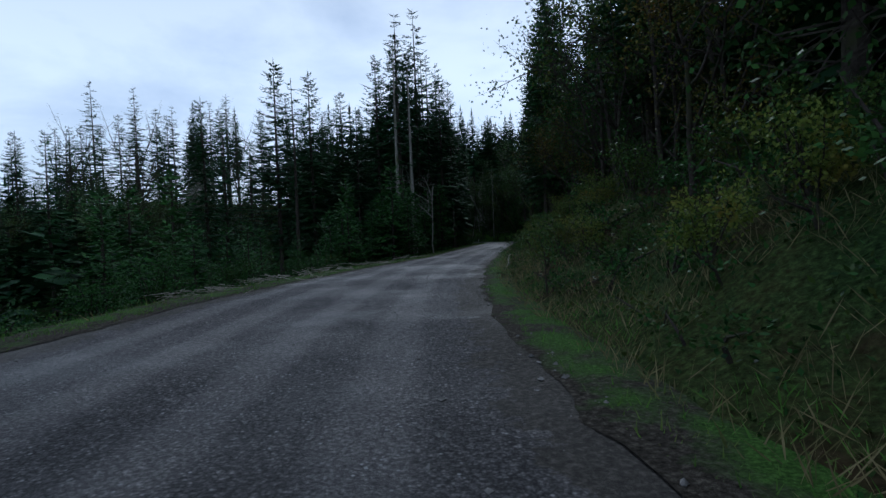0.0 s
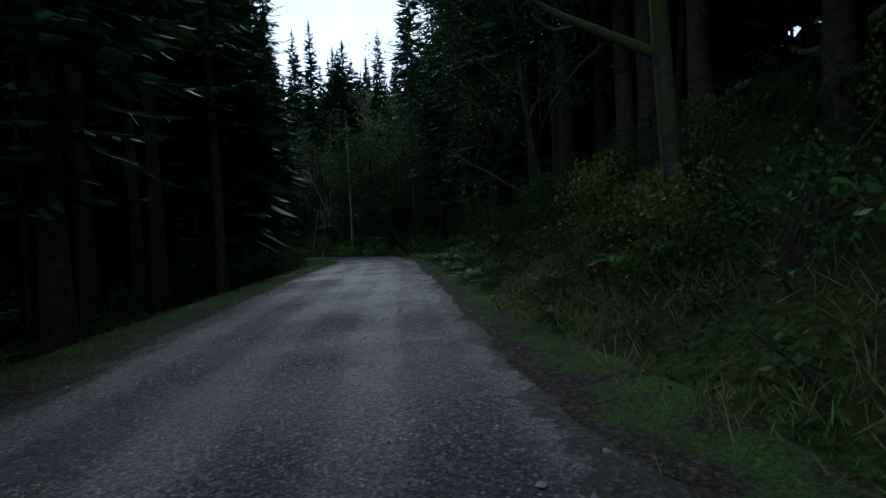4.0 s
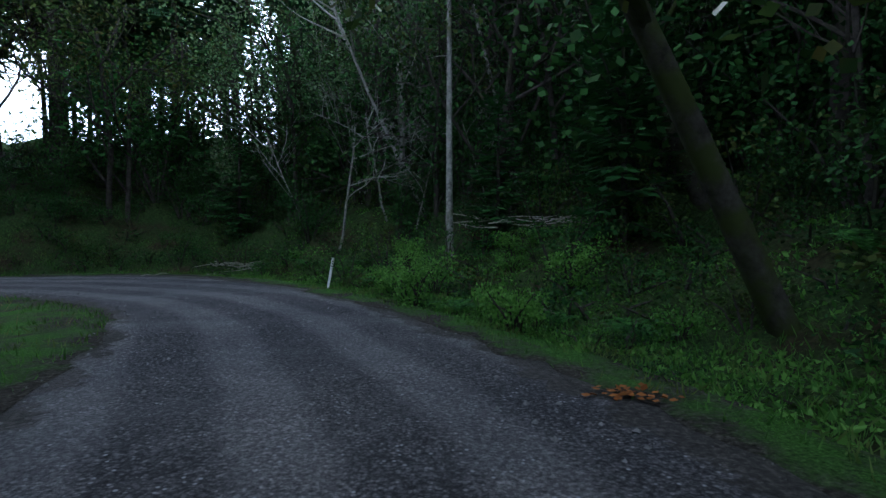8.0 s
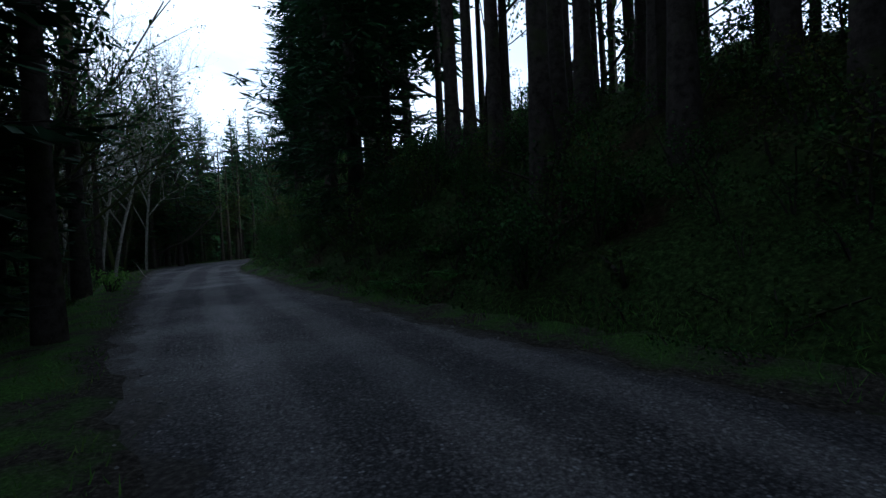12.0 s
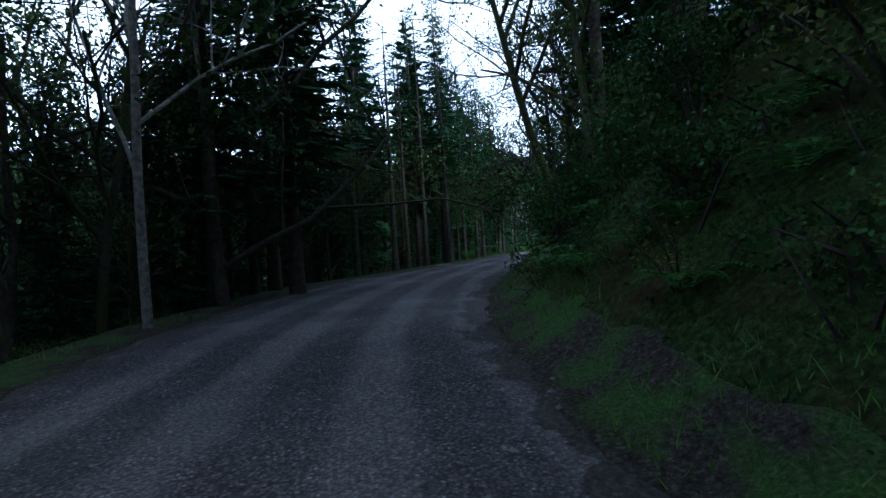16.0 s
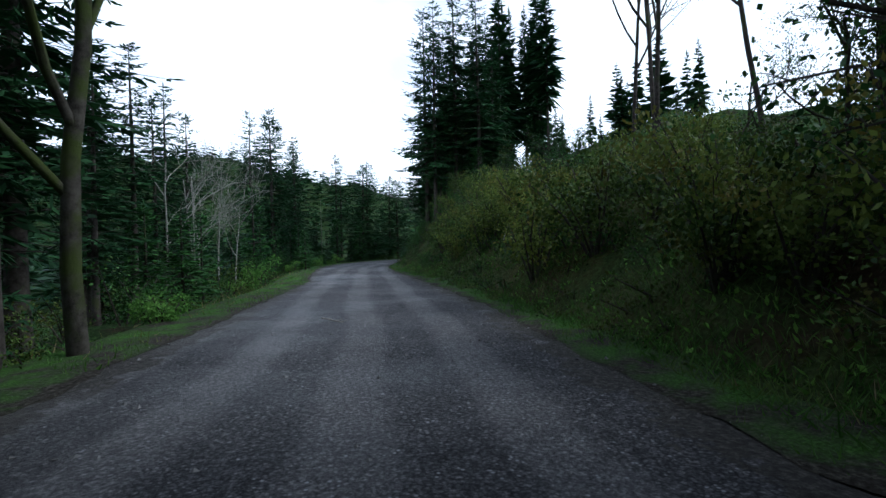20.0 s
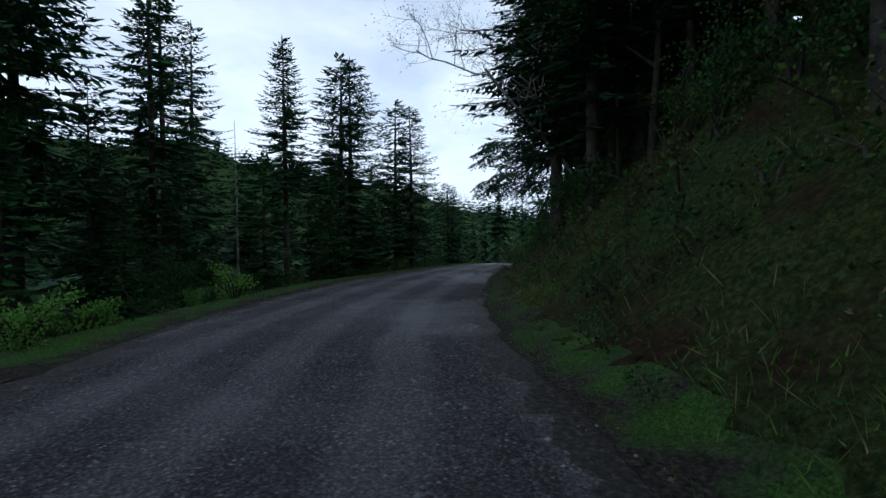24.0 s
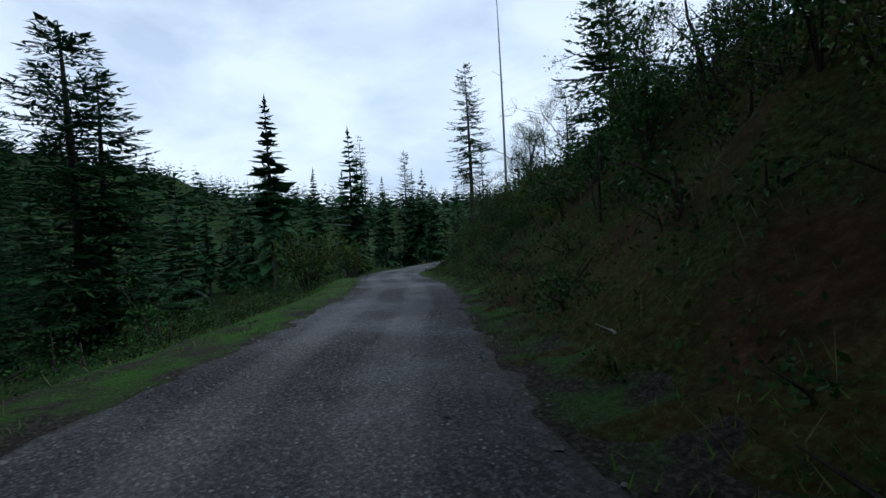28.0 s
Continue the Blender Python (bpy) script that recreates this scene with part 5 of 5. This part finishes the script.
mass("woods", 308, POLES_BEHIND, -70, 40, 90, 165, 200, (17, 25), 22, lambda s, d, x, y: (d < -14) & (d > -42) & (s >= 98) & (s < 128), WOODS, "woods")
mass("leafy_woods", 317, PALE_WOODS + VALE[:1], -12, 40, 108, 165, 330, (11, 17), 9.5, lambda s, d, x, y: (d < -13) & (d > -40) & (s >= 88) & (s < 118), "green broadleaf woods on the slope behind the bend", "woods")
mass("woods", 319, MID, -8, 40, 118, 170, 120, (17, 23), 20, lambda s, d, x, y: (d < -18) & (d > -52) & (s >= 88) & (s < 119), WOODS, "woods")
mass("woods", 318, MID + LIGHT[1:], -112, -66, 68, 82, 80, (14, 20), 19, lambda s, d, x, y: (d > 7.6) & (d < 12.5) & (s > 192) & (s < 216), WOODS, "woods")
mass("woods", 320, POLES_BEHIND + MID[:1], -24, 4, 74, 106, 130, (17, 24), 22, lambda s, d, x, y: (d > 6.8) & (s > 60) & (s < 165), "tall dark firs inside the bend", "woods")
mass("woods", 321, MID[:2] + LIGHT, -160, -95, 92, 130, 200, (4, 7), 14, lambda s, d, x, y: (d < -9.5) & (d > -32) & (s > 256) & (s < 290), "dark firs and broadleaf trees above the cut bank", "woods")
mass("thicket", 312, THICKET, -30, 45, 90, 150, 500, (4.5, 9.5), 6, lambda s, d, x, y: (d < -10.5) & (d > -24) & (s >= 90) & (s < 124), "tall green thicket of evergreen shrubs behind the bend", "thicket")
# backlight on these trees is partly put into the pale leaf colour
mass("leafy_woods", 316, VALE, -130, -40, 40, 86, 330, (6, 11), 7, lambda s, d, x, y: (d > 11) & (d < 26) & (s > 168) & (s < 214), "leafy woods below the road, some leaves coloured pale as if backlit", "woods")
merged("roadside_woods", BEHIND, "firs and broadleaf trees behind the roadside", "woods")
TANGLE = "tangled leafy undergrowth below the trees"
strip("undergrowth", 306, UNDER, -4, 330, 1.0, 10.5, -1, 720, (0.8, 2.1), 1.8, TANGLE, "undergrowth", (181, 189))
strip("undergrowth", 307, UNDER, 118, 172, 1.2, 9, -1, 230, (0.8, 1.7), 1.8, TANGLE, "undergrowth")
strip("undergrowth", 309, UNDER, 92, 126, 5.5, 13, -1, 160, (1.2, 2.8), 1.8, TANGLE, "undergrowth")
strip("undergrowth", 310, UNDER, 4, 330, 3.0, 12, 1, 460, (0.8, 2.0), 1.8, TANGLE, "undergrowth", (92, 130))
CARPET = "low leafy brambles and seedlings covering the slope"
strip("bramble_cover", 313, LOW, -4, 330, 0.5, 7.5, -1, 2600, (0.45, 1.0), 0.55, CARPET, "brambles", (181, 188))
strip("bramble_cover", 314, LOW, 4, 330, 1.2, 6, 1, 560, (0.4, 0.9), 0.55, CARPET, "brambles", (92, 130))
strip("undergrowth", 311, UNDER, 181, 190, 6.0, 11, -1, 50, (0.8, 2.0), 1.8, TANGLE, "undergrowth")


def blades_on(name, seed, mat, s0, s1, d0, d1, count, length, width, flat, label, category, patch=3.0, cut=-0.2, side=0):
    """Grass or leaves on the ground: along the road from s0 to s1, d0 to d1 metres beyond the gravel's edge on one side (1 left, -1 right)."""
    rs = np.random.RandomState(seed)
    s, e = s0 + rs.rand(count) * (s1 - s0), d0 + rs.rand(count) ** 1.2 * (d1 - d0)
    w = np.interp(s, WIDTH[:, 0], WIDTH[:, 1 if side > 0 else 2])
    p = xy(s, side * (w + e))
    ok = wave2(p[:, 0], p[:, 1], patch, seed) > cut
    p = p[ok]
    ss, dd = road_coords(p)
    ok = (dd > np.interp(ss, WIDTH[:, 0], WIDTH[:, 1]) - 0.1) | (dd < -np.interp(ss, WIDTH[:, 0], WIDTH[:, 2]) + 0.1)
    p = p[ok]
    n = len(p)
    base = np.column_stack([p, ground_z(p[:, 0], p[:, 1]) - 0.02])
    up = unit(np.column_stack([rs.randn(n, 2) * flat, np.ones(n)]))
    L = length[0] + rs.rand(n) * (length[1] - length[0])
    soup = Soup()
    soup.blades(base, up * L[:, None], unit(np.cross(up, rs.randn(n, 3))), width * (0.6 + 0.8 * rs.rand(n)))
    return tagged(new(name, soup.mesh(name, mat)), label, category, kind="stuff")


blades_on("grass", 401, GRASS, 0, 125, -0.1, 1.8, 30000, (0.08, 0.26), 0.010, 0.7, "short green grass along the road edge", "grass", 5.0, -0.6, 1)
blades_on("grass", 402, GRASS, 125, 325, -0.1, 2.2, 46000, (0.07, 0.24), 0.010, 0.7, "short green grass along the road edge", "grass", 6.0, -0.2, 1)
blades_on("grass", 403, GRASS, 0, 330, -0.12, 1.3, 56000, (0.06, 0.24), 0.007, 0.7, "short green grass at the foot of the bank", "grass", 7.0, -0.3, -1)
blades_on("grass", 415, GRASS, 203, 246, 0.3, 4.5, 26000, (0.10, 0.36), 0.008, 0.8, "green grass on the low bank", "grass", 4.0, -0.4, -1)
blades_on("leafy_cover", 416, LEAF_BRIGHT, 202, 244, 0.9, 7, 11000, (0.06, 0.16), 0.026, 1.2, "yellow green leafy cover on the low bank", "ground cover", 2.5, -0.2, -1)
blades_on("grass", 404, GRASS, 96, 124, 0.2, 4.0, 16000, (0.08, 0.26), 0.010, 0.7, "green grass on the outside of the bend", "grass", 6.0, -0.6, -1)
blades_on("dry_grass", 405, STRAW, 0, 62, 0.4, 4.5, 16000, (0.15, 0.55), 0.006, 0.75, "tall dry grass on the bank", "grass", 3.0, -0.3, -1)
blades_on("dry_grass", 406, STRAW, 195, 325, 0.5, 5.5, 10000, (0.12, 0.42), 0.006, 0.75, "dry grass on the cut bank", "grass", 3.0, 0.0, -1)
blades_on("dry_grass", 407, STRAW, 0, 330, 0.5, 3.5, 9000, (0.15, 0.45), 0.007, 0.75, "dry grass on the downhill verge", "grass", 3.0, 0.25, 1)
blades_on("leafy_cover", 408, LEAF_BRIGHT, 90, 117, 0.6, 7.0, 34000, (0.06, 0.17), 0.030, 1.5, "bright leafy ground cover outside the bend", "ground cover", 2.5, -0.35, -1)
blades_on("leafy_cover", 409, LEAF_DARK, 0, 173, 0.6, 8, 18000, (0.05, 0.15), 0.022, 1.1, "dark leafy cover on the bank", "ground cover", 2.2, -0.55, -1)
blades_on("leafy_cover", 414, LEAF_DARK, 192, 330, 0.6, 8, 13000, (0.05, 0.15), 0.022, 1.1, "dark leafy cover on the bank", "ground cover", 2.2, -0.55, -1)
blades_on("leafy_cover", 410, LEAF_DARK, 0, 330, 1.4, 9, 16000, (0.05, 0.15), 0.022, 1.1, "dark leafy cover below the road", "ground cover", 2.2, -0.45, 1)
blades_on("leafy_cover", 411, LEAF_OLIVE, 0, 62, 0.8, 9, 12000, (0.05, 0.15), 0.022, 1.0, "olive brambles on the bank", "ground cover", 2.0, -0.2, -1)
blades_on("leafy_cover", 412, LEAF_OLIVE, 192, 325, 0.6, 9, 16000, (0.05, 0.15), 0.022, 1.0, "olive brambles on the bank", "ground cover", 2.0, -0.3, -1)
blades_on("fallen_leaves", 417, STRAW, 225, 325, 0.4, 6, 7000, (0.03, 0.07), 0.016, 2.0, "small dry tan leaves caught on the bank", "fallen leaves", 2.5, -0.3, -1)
blades_on("fallen_leaves", 413, RUST, 172, 192, 0.0, 6, 1500, (0.05, 0.12), 0.03, 2.0, "rust brown leaves fallen on the soil bank", "fallen leaves", 2.0, -0.3, -1)


# ---- small things ----
def stones():
    rs = np.random.RandomState(7)
    n = 17000
    s = -4 + rs.rand(n) * 328
    wl, wr = np.interp(s, WIDTH[:, 0], WIDTH[:, 1]), np.interp(s, WIDTH[:, 0], WIDTH[:, 2])
    f = rs.rand(n)
    d = np.where(rs.rand(n) < 0.45, rs.randn(n) * 0.35 + rs.choice([0.05, -1.7, 1.9], n), -wr + f * (wl + wr))
    ok = (d < wl) & (d > -wr)
    p, n = xy(s, d)[ok], int(ok.sum())
    r = 0.008 + 0.034 * rs.rand(n) ** 3
    shape = np.array([(1, 0, 0), (0, 1, 0), (-1, 0, 0), (0, -1, 0), (0, 0, .7), (0, 0, -.7)])
    v = shape[None] * r[:, None, None] * (0.6 + 0.8 * rs.rand(n, 6, 1))
    v += np.column_stack([p, 0.022 + dip(s[ok])])[:, None]
    faces = np.array([(0, 1, 4), (1, 2, 4), (2, 3, 4), (3, 0, 4), (1, 0, 5), (2, 1, 5), (3, 2, 5), (0, 3, 5)])
    me = mesh_np("gravel", v.reshape(-1, 3), (np.arange(n)[:, None, None] * 6 + faces[None]).reshape(-1, 3), STONE)
    tagged(new("gravel", me), "loose grey stones on the road", "gravel", kind="stuff")


stones()


def clods():
    """Lumps of red earth that have come loose on the cut bank."""
    rs = np.random.RandomState(17)
    n = 2600
    s, e = 179 + rs.rand(n) * 13, 0.1 + rs.rand(n) ** 1.3 * 7.5
    p = xy(s, -(np.interp(s, WIDTH[:, 0], WIDTH[:, 2]) + e))
    r = 0.015 + 0.06 * rs.rand(n) ** 3
    shape = np.array([(1, 0, 0), (0, 1, 0), (-1, 0, 0), (0, -1, 0), (0, 0, .8), (0, 0, -.8)])
    v = shape[None] * r[:, None, None] * (0.6 + 0.8 * rs.rand(n, 6, 1))
    v += np.column_stack([p, ground_z(p[:, 0], p[:, 1]) + 0.2 * r])[:, None]
    faces = np.array([(0, 1, 4), (1, 2, 4), (2, 3, 4), (3, 0, 4), (1, 0, 5), (2, 1, 5), (3, 2, 5), (0, 3, 5)])
    me = mesh_np("soil_clods", v.reshape(-1, 3), (np.arange(n)[:, None, None] * 6 + faces[None]).reshape(-1, 3), SOIL)
    tagged(new("soil_clods", me), "loose lumps of red earth on the cut bank", "soil", kind="stuff")


clods()


for x, y, length, turn, pitch in ((-98, 85, 0.9, 30, 0), (-0.9, 116.8, 1.2, 60, 0), (1.3, 117.6, 0.8, 10, 0), (-39.2, 91.1, 1.5, 250, 40), (-36.8, 92.2, 0.9, 200, 0), (9.6, 79.0, 0.7, 100, 0),
                                  (14.5, 112.5, 3.2, 20, 8), (13.5, 113.5, 2.6, 160, 14), (15.5, 110.0, 2.2, 70, 20), (13.0, 106.0, 1.4, 140, 10), (14.6, 98.5, 1.6, 120, 25), (-72, 82.0, 2.4, 175, 0),
                                  (2.4, 20.6, 1.3, 70, 30), (-170.6, 102.6, 1.5, 130, 4), (-158.0, 95.4, 0.9, 160, 6), (-83.0, 89.6, 0.9, 80, 60), (-103.2, 91.4, 1.1, 85, 65), (-107.0, 91.6, 0.8, 85, 70)):
    stick(x, y, length, turn, pitch, 0.012 + 0.008 * length)


def brushwood(x, y, count, wide, seed, label):
    """A heap of dry twigs as one thing."""
    rs = np.random.RandomState(seed)
    top = new("brushwood_heap")
    top.location = (x, y, float(ground_z(x, y)) + 0.02)
    for k in range(count):
        soup = Soup()
        c, a, L = rs.randn(2) * wide * 0.4, rs.rand() * 6.283, 0.4 + rs.rand() * 1.1
        z0, dz = 0.03 + 0.25 * rs.rand(), 0.25 * rs.randn()
        e = np.array([np.cos(a) * L, np.sin(a) * L, dz * 0.5])
        b = np.array([c[0], c[1], z0])
        soup.tube([b - e / 2, b + rs.randn(3) * 0.04, b + e / 2], [0.012 + 0.012 * rs.rand(), 0.012, 0.004], 4)
        part("stick", soup.mesh("stick", DEADWOOD, True), top)
    tagged(top, label, "brushwood", "heaps of brushwood")


for s, d, n, w, k in ((17, 8.0, 40, 2.4, 1), (21.5, 7.2, 46, 2.6, 2), (26, 6.8, 40, 2.4, 3), (31, 6.2, 30, 2.0, 4), (36, 5.2, 16, 1.6, 5)):
    p = xy(s, d)
    brushwood(p[0], p[1], n, w, k, "heap of pale dry twigs on the road verge")
brushwood(2.2, 118.9, 44, 1.8, 6, "heap of broken branches and litter outside the bend")
brushwood(14.0, 112.5, 40, 3.0, 7, "tangle of dead branches below the trees")


def marker_post(x, y, tall, lean, turn, label):
    top = new("marker_post")
    bm = bmesh.new()
    bmesh.ops.create_cube(bm, size=1)
    bmesh.ops.scale(bm, vec=(0.07, 0.022, tall + 0.25), verts=bm.verts)
    bmesh.ops.translate(bm, vec=(0, 0, tall / 2 - 0.12), verts=bm.verts)
    bmesh.ops.bevel(bm, geom=bm.edges, offset=0.005, segments=1, affect="EDGES")
    me = bpy.data.meshes.new("post")
    bm.to_mesh(me)
    me.materials.append(WHITE)
    part("post", me, top)
    for k in range(3):
        bm = bmesh.new()
        bmesh.ops.create_cube(bm, size=1)
        bmesh.ops.scale(bm, vec=(0.045, 0.006, 0.035), verts=bm.verts)
        bmesh.ops.translate(bm, vec=(0, -0.0145, tall - 0.10 - 0.07 * k), verts=bm.verts)
        me = bpy.data.meshes.new("mark_plate")
        bm.to_mesh(me)
        me.materials.append(DARK)
        part("mark_plate", me, top, "dark mark on the post")
    top.matrix_world = pose(x, y, float(ground_z(x, y)), 0, lean, turn)
    tagged(top, label, "marker post", "marker posts")


marker_post(7.5, 111.5, 0.95, 11, 25, "leaning white marker post in the grass outside the bend")
marker_post(0.6, 107.6, 0.7, -28, 25, "leaning thin white stake in the grass inside the bend")


def leaf_patch(x, y, r, n, seed):
    rs = np.random.RandomState(seed)
    soup = Soup()
    p = rs.randn(n, 2) * r * [1.0, 0.5]
    base = np.column_stack([p, 0.03 + 0.02 * rs.rand(n)])
    a = unit(np.column_stack([rs.randn(n, 2), 0.2 * rs.randn(n)]))
    soup.blades(base, a * 0.09, unit(np.cross(a, [0, 0, 1.0]) + 0.2 * rs.randn(n, 3)), np.full(n, 0.035))
    ob = new("fallen_leaves", soup.mesh("fallen_leaves", RUST))
    ob.location = (x, y, max(0.01, float(ground_z(x, y))))
    tagged(ob, "patch of rust orange leaves at the road edge", "fallen leaves", kind="stuff")


leaf_patch(12.4, 101.1, 0.22, 45, 1)
leaf_patch(-157.5, 94.4, 1.2, 160, 2)
